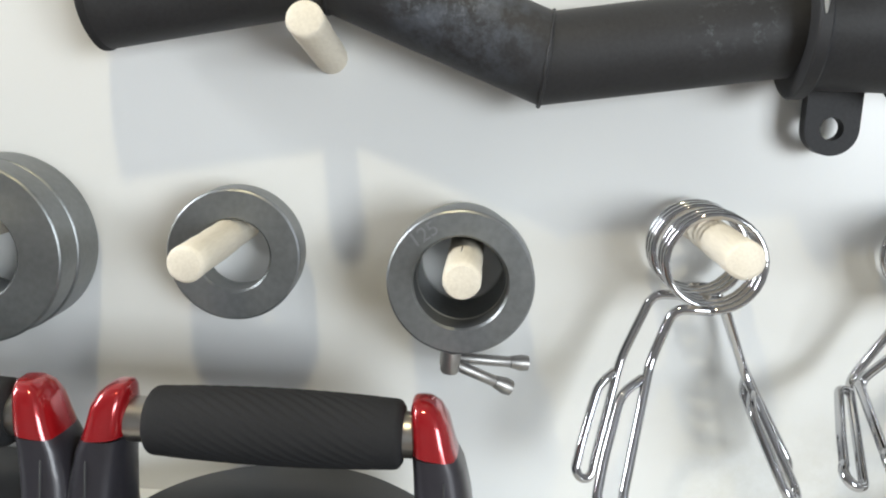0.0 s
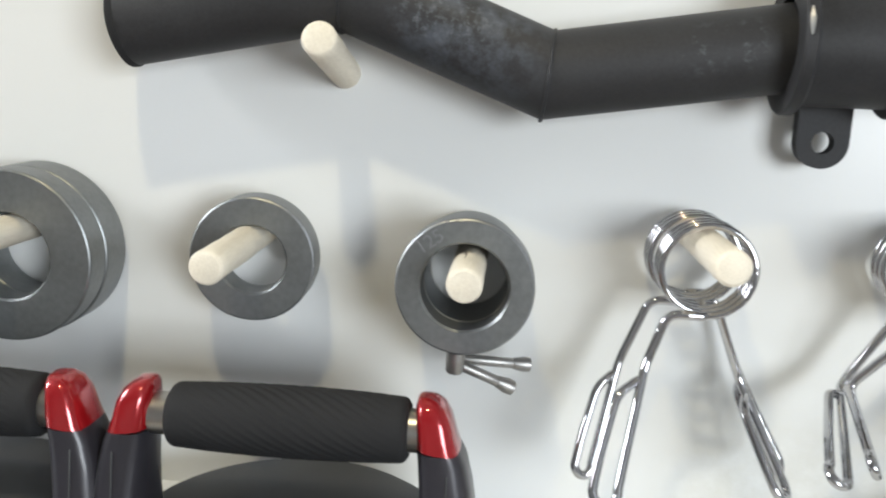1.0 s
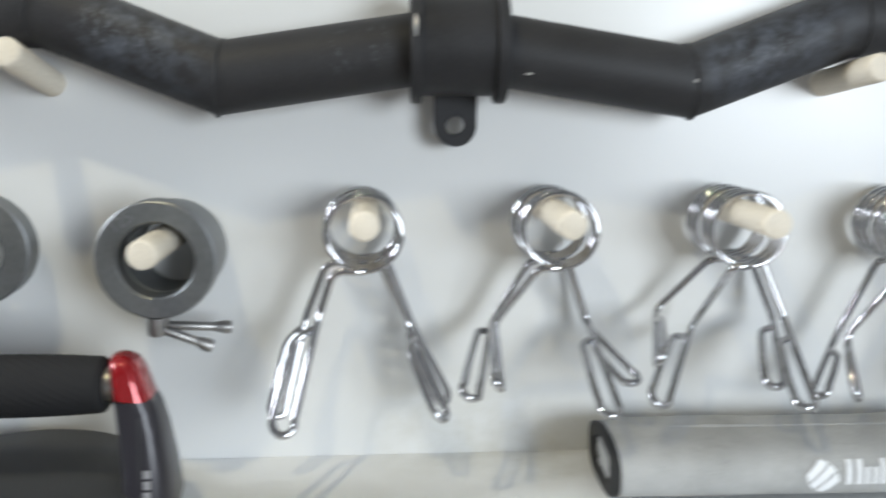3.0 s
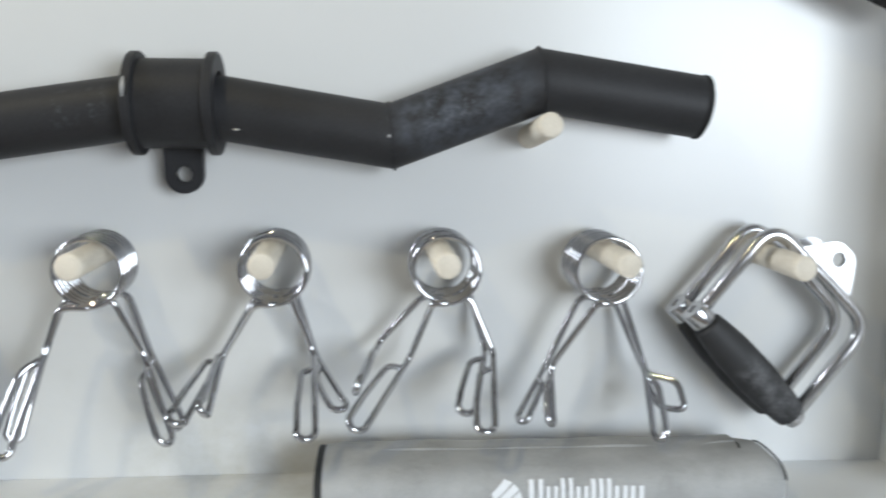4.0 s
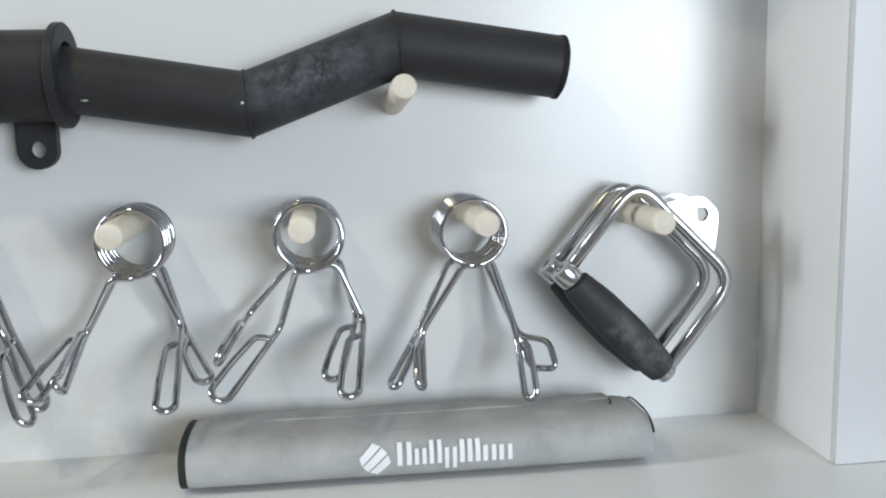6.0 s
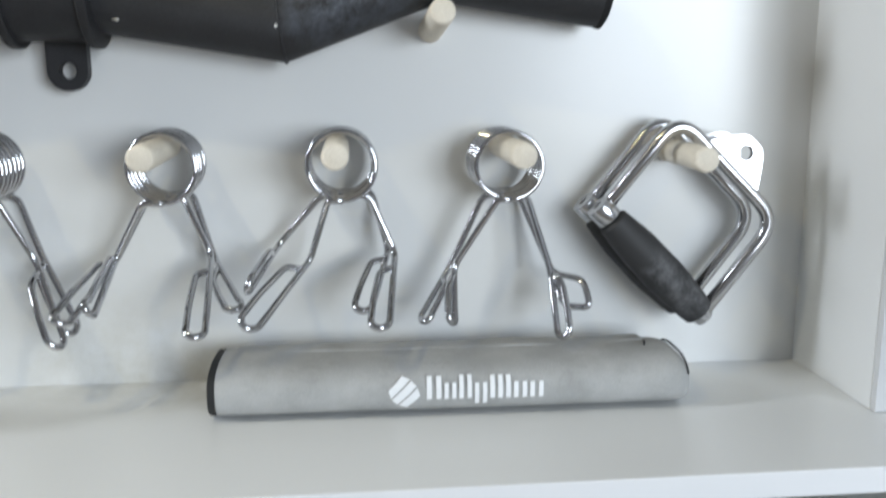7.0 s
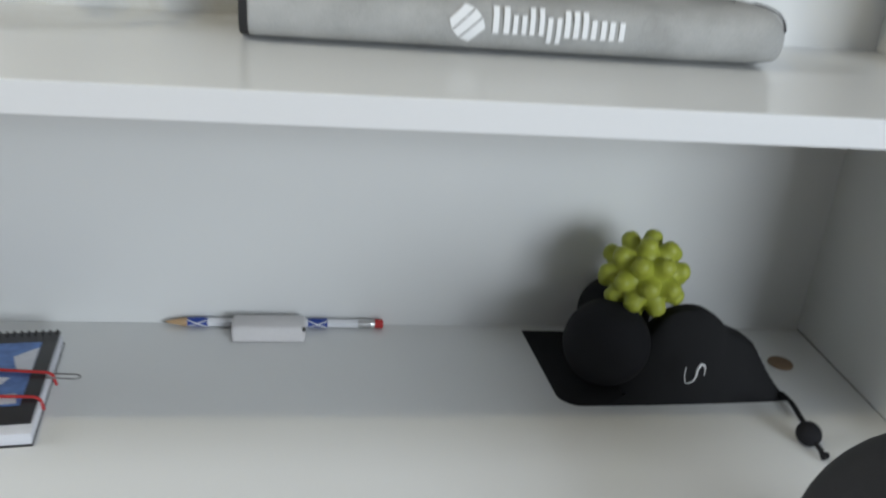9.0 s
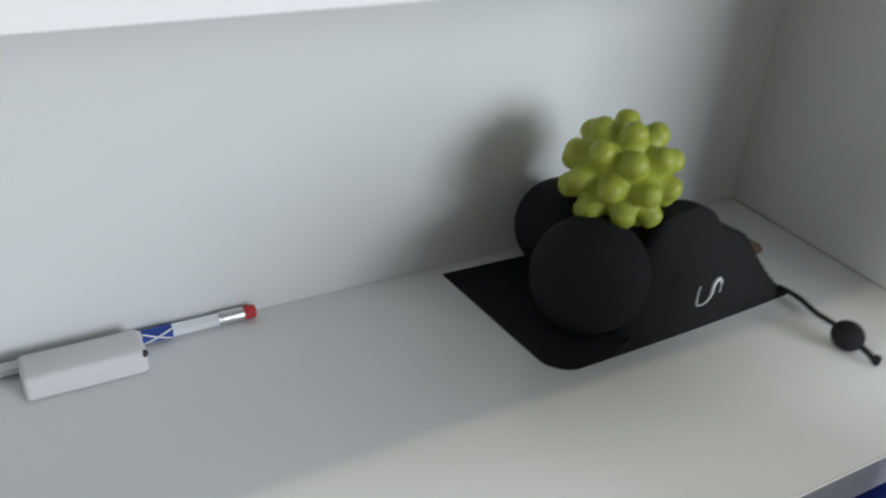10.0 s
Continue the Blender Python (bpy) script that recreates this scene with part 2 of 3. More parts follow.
def tube(points, radius, segs=10, bm=None, dome=True):
    """Sweep a circle along a line of points; radius may vary from point to point."""
    bm = bm or bmesh.new()
    pts = [Vector(p) for p in points]
    rs = radius if isinstance(radius, (list, tuple)) else [radius] * len(pts)
    tang = [(pts[min(i + 1, len(pts) - 1)] - pts[max(i - 1, 0)]).normalized() for i in range(len(pts))]
    n = tang[0].orthogonal().normalized()
    rings = []

    def ring(c, t, r):
        u, v = n, t.cross(n)
        return [bm.verts.new(c + (u * math.cos(2 * math.pi * k / segs) + v * math.sin(2 * math.pi * k / segs)) * r) for k in range(segs)]
    if dome:
        rings.append(ring(pts[0] - tang[0] * rs[0] * 0.55, tang[0], rs[0] * 0.6))
    for p, t, r in zip(pts, tang, rs):
        n = (n - t * n.dot(t)).normalized()
        rings.append(ring(p, t, r))
    if dome:
        rings.append(ring(pts[-1] + tang[-1] * rs[-1] * 0.55, tang[-1], rs[-1] * 0.6))
    for a, b in zip(rings, rings[1:]):
        for k in range(segs):
            bm.faces.new((a[k], a[(k + 1) % segs], b[(k + 1) % segs], b[k]))
    bm.faces.new(rings[0][::-1])
    bm.faces.new(rings[-1])
    return bm


def loft(rings, bm=None):
    """Skin closed rings of equal count, with ends capped."""
    bm = bm or bmesh.new()
    vs = [[bm.verts.new(p) for p in r] for r in rings]
    n = len(vs[0])
    for a, b in zip(vs, vs[1:]):
        for k in range(n):
            bm.faces.new((a[k], a[(k + 1) % n], b[(k + 1) % n], b[k]))
    bm.faces.new(vs[0][::-1])
    bm.faces.new(vs[-1])
    return bm


def oval(cx, cy, z, ax, ay, n=28, power=3.0):
    """A rounded rectangle in a level plane."""
    out = []
    for k in range(n):
        a = 2 * math.pi * k / n
        c, s = math.cos(a), math.sin(a)
        out.append(Vector((cx + ax * math.copysign(abs(c) ** (2 / power), c), cy + ay * math.copysign(abs(s) ** (2 / power), s), z)))
    return out


def plate(outline, hole, thick, m, segs=40):
    """A flat plate with a round hole, outline given as a function of the angle, thick along local z."""
    bm = bmesh.new()
    hc, hr = hole
    loops = []
    for h in (thick / 2, -thick / 2):
        o, i = [], []
        for k in range(segs):
            a = 2 * math.pi * k / segs
            p = outline(a)
            o.append(bm.verts.new(m @ Vector((p[0], p[1], h))))
            i.append(bm.verts.new(m @ Vector((hc[0] + hr * math.cos(a), hc[1] + hr * math.sin(a), h))))
        loops.append((o, i))
    (o1, i1), (o2, i2) = loops
    for k in range(segs):
        j = (k + 1) % segs
        for q in ((o1[k], o1[j], i1[j], i1[k]), (o2[j], o2[k], i2[k], i2[j]), (o1[j], o1[k], o2[k], o2[j]), (i1[k], i1[j], i2[j], i2[k])):
            bm.faces.new(q)
    return bm


def sphere(r, at=(0, 0, 0), sub=4, scale=(1, 1, 1)):
    bm = bmesh.new()
    bmesh.ops.create_icosphere(bm, subdivisions=sub, radius=r, matrix=Matrix.Translation(at) @ Matrix.Diagonal((*scale, 1)))
    return bm


ALONG_Y = pose(0, 0, 0, 90)          # lathe axis turned to point at the viewer, -y
ALONG_X = pose(0, 0, 0, 0, 90)       # lathe axis turned along +x


def structure(name, bm, mat, label, smooth=False):
    ob = part(name, bm, mat, None, smooth=smooth)
    return tagged(ob, label, "", "", "structure")


# ---- the room behind the camera ----
RX0, RX1, RY0, RY1, RH = -2.6, 2.9, -2.6, 0.06, 2.36
structure("floor", box(RX0 - .1, RX1 + .1, RY0 - .1, RY1 + .1, -0.1, 0), FLOORING, "brown boarded floor of the room")
structure("ceiling", box(-1.28, RX1 + .1, RY0 - .1, RY1 + .1, RH, RH + .1), PAINT, "plain pale painted ceiling")
cb = bmesh.new()
for b in ((-0.10, 0.03, RY0 - .1, RY1 + .1), (1.07, 1.75, RY0 - .1, RY1 + .1), (0.03, 1.07, RY0 - .1, -0.57), (0.03, 1.07, -0.09, RY1 + .1)):
    box(-b[1], -b[0], b[2], b[3], 0.0, 0.1, bm=cb)
bmesh.ops.transform(cb, matrix=pose(-1.28, 0, RH, 0, -35, 0), verts=cb.verts)
structure("ceiling_slope_added", cb, PAINT, "unseen sloping pale ceiling added with an opening for the fill lamp")
structure("wall_north", box(RX0 - .1, RX1 + .1, RY1, RY1 + .1, 0, RH), PAINT, "plain pale wall behind the shelving unit")
structure("wall_west", box(RX0 - .1, RX0, RY0, RY1, 0, RH), PAINT, "plain pale painted wall")
structure("wall_east", box(RX1, RX1 + .1, RY0, RY1, 0, RH), PAINT, "plain pale painted wall")
wb = box(RX0 - .1, 1.16, RY0 - .1, RY0, 0, RH)
for b in ((2.44, RX1 + .1, 0, RH), (1.16, 2.44, 0, 1.10), (1.16, 2.44, 2.18, RH)):
    box(b[0], b[1], RY0 - .1, RY0, b[2], b[3], bm=wb)
structure("wall_south", wb, PAINT, "plain pale wall with a wide window opening")

# ---- the shelving unit ----
ZS, ZL, XR, XL = 1.18, 0.93, 0.86, -0.95
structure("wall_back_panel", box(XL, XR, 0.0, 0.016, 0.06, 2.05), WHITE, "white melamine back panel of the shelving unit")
structure("wall_side_panel", box(XR, XR + 0.016, -0.118, 0.016, ZS, 2.05, 0.0008), WHITE, "white melamine side panel of the shelving unit")
structure("wall_filler", box(XR + 0.0003, XR + 0.34, -0.1245, -0.1184, ZS + 0.0004, 2.05, 0.0005), SHADED_BOARD, "filler board facing out beside the side panel, shade put into its grey tone")
structure("wall_side_panel_lower", box(XR, XR + 0.018, -0.245, 0.016, 0.0, ZS - 0.0175, 0.0008), WHITE, "white melamine side panel below the upper shelf")
structure("wall_side_panel_far", box(XL - 0.018, XL, -0.245, 0.016, 0.0, 2.05, 0.0008), WHITE, "white melamine side panel of the shelving unit")


def shelf(name, z, front, thick, label, end=XR):
    ob = structure(name, box(XL, end, front, 0.0, z - thick, z, 0.0006), WHITE, label)
    part("edge_strip", box(XL, end, front - 0.0012, front, z - thick, z, 0.0004), EDGE, ob, "bright white edge strip", False)
    return ob


shelf("shelf_upper", ZS, -0.208, 0.0172, "white melamine shelf with a bright edge strip", XR + 0.34)
shelf("shelf_lower", ZL, -0.237, 0.022, "white melamine shelf, deeper, with a bright edge strip")
structure("trim_joint", box(XR - 0.0004, XR, -0.236, -0.001, ZL, ZL + 0.0004), JOINT, "thin dark joint between shelf and side panel")

# ---- ceiling lamp ----
cl = thing("ceiling_lamp", (-0.06, -0.60, RH), "small round ceiling lamp, lit, on the ceiling", "lamp")
part("rim", lathe([(0.046, 0.0), (0.046, -0.012), (0.038, -0.016), (0.038, 0.0)]), EDGE, cl)
part("diffuser", lathe([(0.0, -0.008), (0.037, -0.008), (0.037, -0.001), (0.0, -0.001)]), LAMPGLASS, cl, "glowing diffuser")

# ---- wooden pegs ----
PEG_R = 0.0094


def peg(base, tip, seed):
    rng = random.Random(seed)
    b, t = Vector(base), Vector(tip)
    ob = thing("wooden_peg", base, "pale round wooden dowel peg set in the white panel", "peg", "pegs on the panel")
    d = t - b
    n = 9
    pts, rs = [], []
    for i in range(n + 1):
        s = i / n
        pts.append(d * s + Vector((rng.uniform(-1, 1), 0, rng.uniform(-1, 1))) * 0.00012)
        rs.append(PEG_R * rng.uniform(0.985, 1.015))
    u = d.normalized()
    pts += [d + u * 0.0012, d + u * 0.0020]
    rs += [PEG_R * 0.93, PEG_R * 0.80]
    dowel = part("dowel", tube(pts, rs, 28, dome=False), DOWEL, ob)
    if seed == 2:
        part("crack", box(-0.0009, -0.0003, -0.099, -0.070, PEG_R - 0.0016, PEG_R + 0.0006), JOINT, dowel, "dark split in the wood")
    return ob


PEGS = [((-0.187, 0, 1.356), (-0.185, -0.105, 1.358)), ((-0.045, 0, 1.3560), (-0.043, -0.105, 1.356)), ((0.089, 0, 1.354), (0.090, -0.107, 1.355)),
        ((0.219, 0, 1.369), (0.221, -0.102, 1.370)), ((0.345, 0, 1.370), (0.348, -0.103, 1.370)), ((0.474, 0, 1.369), (0.475, -0.105, 1.370)),
        ((0.603, 0, 1.368), (0.605, -0.096, 1.368)), ((0.741, 0, 1.362), (0.741, -0.082, 1.362)),
        ((0.007, 0, 1.455), (0.008, -0.075, 1.473)), ((0.548, 0, 1.456), (0.551, -0.072, 1.466))]
for i, (b, t) in enumerate(PEGS):
    peg(b, t, i)

# ---- the black cranked bar ----
BAR_Y = -0.034
bar = thing("cranked_bar", (0.282, BAR_Y, 1.48), "black painted steel cranked bar with chalky scuffs on two pegs", "bar")
L, K0, K1, C, K3, K4, R = (Vector(p) for p in ((-0.393, 0, -0.001), (-0.268, 0, 0.0225), (-0.155, 0, -0.0215), (0, 0, 0.0015), (0.156, 0, -0.0235), (0.268, 0, 0.0185), (0.390, 0, 0.000)))
TR = 0.0238
SCUFFED = material("scuffed_black_steel", (0.029, 0.029, 0.031), 0.55, grain=500, vary=0.25, bump=0.12, blotch=25)
SCUFFED.node_tree.nodes["Principled BSDF"].inputs["Specular IOR Level"].default_value = 0.32
overlay(SCUFFED, (0.26, 0.30, 0.37), spots([(-0.205, -0.0235, 0.004), (-0.188, -0.0235, -0.004), (0.205, -0.0235, 0.0), (0.185, -0.0235, -0.008), (0.228, -0.0235, 0.008)], 0.046, 75, 0.40, 0.95, 0.5))
overlay(SCUFFED, (0.40, 0.44, 0.50), spots([(-0.200, -0.0235, 0.004), (-0.222, -0.0235, 0.010), (0.212, -0.0235, 0.0), (0.190, -0.0235, -0.004)], 0.024, 260, 0.50, 0.85, 0.42))
overlay(SCUFFED, (0.30, 0.32, 0.35), spots([(-0.075, -0.02, -0.004), (-0.055, -0.02, 0.0)], 0.02, 160, 0.55, 0.9, 0.5))


def mitred(points, r, segs=40):
    """A round pipe with sharp mitred bends in the x-z plane."""
    rings = []
    for i, p in enumerate(points):
        a = (p - points[i - 1]).normalized() if i else (points[1] - p).normalized()
        b = (points[i + 1] - p).normalized() if i < len(points) - 1 else a
        t = (a + b).normalized()
        w = Vector((-t.z, 0, t.x)) / max(0.3, t.dot(a))
        rings.append([p + w * r * math.cos(2 * math.pi * k / segs) + Vector((0, 1, 0)) * r * math.sin(2 * math.pi * k / segs) for k in range(segs)])
    return loft(rings)


part("pipe", mitred([L, K0, K1, C, K3, K4, R], TR), SCUFFED, bar)
for a, k, b in ((L, K0, K1), (K0, K1, C), (C, K3, K4), (K3, K4, R)):
    t = ((k - a).normalized() + (b - k).normalized()).normalized()
    w = Vector((-t.z, 0, t.x)) / t.dot((b - k).normalized())
    rng = random.Random(round(k.x * 1000))
    ringp = [k + (w * math.cos(2 * math.pi * i / 40) + Vector((0, 1, 0)) * math.sin(2 * math.pi * i / 40)) * (TR + 0.0002) for i in range(41)]
    part("weld_bead", tube(ringp, [0.0011 * rng.uniform(0.7, 1.3) for _ in ringp], 6, dome=False), BLACKSTEEL, bar)
for e, f in ((L, K0), (R, K4)):
    u = (e - f).normalized()
    m = Matrix.Translation(e) @ u.to_track_quat("Z", "Y").to_matrix().to_4x4()
    part("end_plug", lathe([(TR, -0.001), (TR + 0.0008, 0.0005), (TR + 0.0006, 0.003), (TR - 0.003, 0.005), (0, 0.0055)], m, 40), FOAM, bar, "black plastic end plug")
part("sleeve", lathe([(0.0245, -0.026), (0.0325, -0.026), (0.0325, 0.026), (0.0245, 0.026)], Matrix.Translation((0, -0.003, -0.0005)) @ ALONG_X, 48, True), BLACKSTEEL, bar)
for s in (-1, 1):
    x = s * 0.0275
    fl = part("flange", lathe([(0.0242, x - 0.0035), (0.0365, x - 0.0035), (0.0375, x - 0.0025), (0.0375, x + 0.0025), (0.0365, x + 0.0035), (0.0242, x + 0.0035)], Matrix.Translation((0, -0.003, -0.0005)) @ ALONG_X, 48, True), BLACKSTEEL, bar)
    if s < 0:
        part("paint_chip", tube([(x - 0.001, -0.003 - 0.0373 * math.cos(a), 0.0373 * math.sin(a)) for a in (0.10, 0.2, 0.3, 0.4, 0.48)], [0.0006, 0.0012, 0.0016, 0.0011, 0.0005], 6), CHIP, fl, "chipped bare metal")


def eyelet(a):
    c, s = math.cos(a), math.sin(a)
    if s > 0:
        return (0.0145 * c / max(abs(c), abs(s)), 0.03 * s / max(abs(c), abs(s)))
    return (0.0145 * c, 0.0145 * s)


part("eyelet", plate(eyelet, ((0, 0), 0.0062), 0.009, Matrix.Translation((0.0, 0.017, -0.053)) @ pose(0, 0, 0, 90)), BLACKSTEEL, bar)
part("paint_chip", sphere(0.0017, (0.154, -0.0228, -0.0228), 2), CHIP, bar, "small bare weld spot")
part("paint_chip", sphere(0.0013, (0.045, -0.0195, -0.0185), 2, (2.5, 1, 0.7)), CHIP, bar, "small bare scratch")


# ---- steel weight rings and screw collars ----
def ring_profile(r_in, r_out, y0, y1, b=0.0012):
    return [(r_in + b, -y0), (r_out - b, -y0), (r_out, -y0 - b), (r_out, -y1 + b), (r_out - b, -y1), (r_in + b, -y1), (r_in, -y1 + b), (r_in, -y0 - b)]


def weight_ring(at, r_out, r_in, thick, label, turn=(0, 0, 0), rim=ZINCEDGE):
    ob = thing("weight_ring", at, label, "weight", "weight rings on pegs", turn)
    part("ring", lathe(ring_profile(r_in, r_out, 0.0, thick), ALONG_Y, 72, True), ZINC, ob)
    part("worn_rim", lathe([(r_out - 0.0011, 0.00005), (r_out - 0.0002, -0.0006), (r_out + 0.00012, -0.0018), (r_out - 0.0012, -0.0012)], ALONG_Y, 72, True), rim, ob, "bright worn rim")
    return ob


weight_ring((-0.1855, -0.050, 1.342), 0.052, 0.0265, 0.020, "large grey zinc-plated steel ring weight hanging on a wooden peg", rim=ZINC)
weight_ring((-0.1855, -0.0297, 1.3415), 0.0525, 0.0265, 0.026, "large grey zinc-plated steel ring weight behind another", rim=ZINC)
weight_ring((-0.0405, -0.038, 1.3455), 0.0375, 0.0203, 0.020, "small grey steel ring weight hanging on a wooden peg", (0, 0, 2))


def screw_collar(at, lever, label, r_in=0.0242, r_out=0.0382, depth=0.0175):
    ob = thing("screw_collar", at, label, "collar", "screw collars on a peg")
    part("ring", lathe(ring_profile(r_in, r_out, 0.0, depth), ALONG_Y, 72, True), ZINC, ob)
    part("worn_rim", lathe([(r_out - 0.0011, 0.00005), (r_out - 0.0002, -0.0006), (r_out + 0.0001, -0.0018), (r_out - 0.0011, -0.0012)], ALONG_Y, 72, True), ZINCEDGE, ob, "bright worn rim")
    part("inner_lip_glint", lathe([(r_in - 0.0001, -depth + 0.0012), (r_in - 0.0005, -depth + 0.0005), (r_in - 0.0005, -depth - 0.0005), (r_in - 0.0001, -depth - 0.0012)], ALONG_Y, 72, True), CHIP, ob, "bright ring at the inner lip standing in for its glint")
    down = Matrix.Translation((-0.003, 0.009, -0.0335)) @ pose(0, 0, 0, 180, 4)
    bolt = part("bolt", lathe([(0.0, 0.018), (0.0042, 0.018), (0.0052, 0.0165), (0.0052, 0.006), (0.0036, 0.005), (0.0036, -0.004), (0.0, -0.004)], down, 20), BOLT, ob, "dull steel clamping bolt")
    a, b = Vector((-0.003, 0.010, -0.0465)), Vector(lever)
    u = (b - a).normalized()
    part("lever", tube([a - u * 0.004, a + (b - a) * 0.5, b], 0.0031, 12), BOLT, bolt)
    q = u.to_track_quat("Z", "Y").to_matrix().to_4x4()
    part("lever_end", lathe([(0.0, -0.007), (0.0034, -0.006), (0.0046, 0.0), (0.0043, 0.004), (0.0, 0.0048)], Matrix.Translation(b) @ q, 14), BOLT, bolt, "flattened lever end")
    return ob


front_collar = screw_collar((0.088, -0.072, 1.3445), (0.0255, 0.018, -0.0605), "grey steel screw collar with clamping bolt and stamped number")
screw_collar((0.0865, -0.054, 1.3415), (0.036, 0.020, -0.051), "grey steel screw collar with clamping bolt behind another on a peg", 0.0240, 0.0345, 0.050)
txt = bpy.data.curves.new("stamp", "FONT")
txt.body, txt.size, txt.extrude, txt.align_x, txt.align_y = "125", 0.0108, 0.0003, "CENTER", "CENTER"
stamp_ob = bpy.data.objects.new("stamp", txt)
stamp_me = bpy.data.meshes.new_from_object(stamp_ob)
bpy.data.objects.remove(stamp_ob)
stamp_me.materials.append(ZINCEDGE)
piece("stamped_number", stamp_me, front_collar, pose(-0.0195, -0.0002, 0.0245, 90, -36, 0))["label"] = "stamped number"


# ---- chrome spring collars, two on each of four pegs ----
WIRE = 0.0022


def leg_path(start, knee, end, side, back):
    """From the coil's tangent over knee to the end, round a narrow loop and back up, tapering to the leg."""
    s, k, e, v = Vector(start), Vector(knee), Vector(end), Vector(side)
    up = (k - e).normalized()
    h = v.length / 2
    down = -(up - v * (up.dot(v) / v.length_squared)).normalized()
    e = e - down * h * 0.55
    c = e + v / 2
    loop = [c - v / 2 * math.cos(math.pi * i / 10) + down * h * 1.3 * math.sin(math.pi * i / 10) for i in range(11)]
    top = e + v * 0.82 + up * (back - 0.4 * h)
    return [s, k] + loop + [e + v + up * back * 0.35, top, e + v * 0.12 + up * (back + 0.005)]


def spring_collar(peg_x, cz, y_front, turns, left, right, label, tilt=0.0, rc=0.0248, shift=0.0):
    cx, cz = peg_x + shift, cz + 0.0006
    ob = thing("spring_collar", (cx, y_front, cz), label, "collar", "chrome spring collars on pegs", (0, 0, tilt))
    pitch = 0.0228 / turns
    n = int(turns * 30)
    coil = []
    for i in range(n + 1):
        a = -math.pi / 2 + 2 * math.pi * turns * i / n
        coil.append(Vector((rc * math.cos(a), pitch * turns * i / n, rc * math.sin(a))))
    yb = pitch * turns
    org = Vector((cx, y_front, cz))

    def local(p):
        return Vector(p) - org if not tilt else Matrix.Rotation(radians(-tilt), 3, "Z") @ (Vector(p) - org)
    lp = leg_path(*[local(p) for p in left[:3]], left[3], left[4])
    if len(right) > 5:      # a loop bent square to the side, given corner by corner
        rp = [local(p) for p in right]
    else:
        rp = leg_path(*[local(p) for p in right[:3]], right[3], right[4])
    lp = [coil[0]] + lp
    rp = [coil[-1]] + rp
    part("coil", tube(coil, WIRE * 0.9, 12), CHROME, ob)
    part("grip_leg", tube(rounded(lp, 0.0075, 7), WIRE * 1.2, 12), CHROME, ob)
    part("grip_leg", tube(rounded(rp, 0.0075, 7), WIRE * 1.2, 12), CHROME, ob)
    return ob


SC = "chrome wire spring collar hanging by its coil on a wooden peg"
SPRINGS = [
    # peg x, coil centre z, front y, turns, left leg (start, knee, end, side of the return, its length), right leg, turn, shift
    (0.220, 1.3578, -0.061, 3, ((0.1990, -0.061, 1.3340), (0.189, -0.062, 1.304), (0.1755, -0.098, 1.2425), (-0.0135, -0.003, 0.000), 0.055),
     ((0.2300, -0.037, 1.3340), (0.249, -0.028, 1.288), (0.274, -0.056, 1.235), (-0.008, -0.011, 0.001), 0.046), 0.0, -0.001),
    (0.220, 1.3578, -0.032, 3, ((0.1930, -0.032, 1.3340), (0.178, -0.034, 1.296), (0.1652, -0.053, 1.2370), (-0.010, -0.004, 0.000), 0.048),
     ((0.2330, -0.008, 1.3340), (0.251, -0.018, 1.288), (0.277, -0.034, 1.238), (-0.010, -0.008, 0.001), 0.046), 0.0, -0.003),
    (0.347, 1.3578, -0.056, 3, ((0.3360, -0.056, 1.3340), (0.309, -0.034, 1.290), (0.306, -0.094, 1.263), (-0.004, 0.004, 0.010), 0.054),
     ((0.3600, -0.031, 1.3340), (0.377, -0.024, 1.288), (0.382, -0.102, 1.249), (-0.013, 0.000, 0.003), 0.060), -3.0, 0.003),
    (0.347, 1.3578, -0.029, 3, ((0.3340, -0.029, 1.3340), (0.307, -0.026, 1.287), (0.290, -0.098, 1.258), (-0.009, 0.004, 0.008), 0.062),
     ((0.3620, -0.004, 1.3340), (0.378, -0.016, 1.284), (0.403, -0.062, 1.261), (-0.008, -0.008, -0.004), 0.036), -3.0, 0.001),
    (0.475, 1.3578, -0.058, 3, ((0.4680, -0.058, 1.3340), (0.452, -0.028, 1.284), (0.416, -0.090, 1.248), (-0.010, 0.002, 0.010), 0.058),
     ((0.4980, -0.033, 1.3340), (0.517, -0.036, 1.289), (0.509, -0.104, 1.252), (-0.013, 0.002, 0.003), 0.052), -2.0, 0.003),
    (0.475, 1.3578, -0.030, 3, ((0.4620, -0.030, 1.3340), (0.428, -0.020, 1.295), (0.411, -0.080, 1.273), (0.003, -0.005, 0.011), 0.040),
     ((0.5000, -0.005, 1.3340), (0.512, -0.026, 1.290), (0.497, -0.082, 1.258), (-0.012, 0.003, 0.004), 0.046), -2.0, 0.002),
    (0.605, 1.3560, -0.056, 3, ((0.5930, -0.056, 1.3322), (0.562, -0.038, 1.278), (0.5605, -0.063, 1.2445), (-0.006, -0.007, 0.001), 0.026),
     ((0.6190, -0.031, 1.3322), (0.635, -0.048, 1.276), (0.637, -0.068, 1.232), (0.008, -0.006, 0.002), 0.036), 2.0, -0.003),
    (0.605, 1.3560, -0.029, 3, ((0.5860, -0.029, 1.3322), (0.560, -0.028, 1.276), (0.535, -0.050, 1.2405), (0.008, -0.006, 0.004), 0.028),
     ((0.6160, -0.004, 1.3322), (0.6405, -0.031, 1.2690), (0.6615, -0.046, 1.2670), (0.6645, -0.060, 1.2480), (0.6475, -0.046, 1.2460), (0.6415, -0.035, 1.2610)), 2.0, -0.003),
]
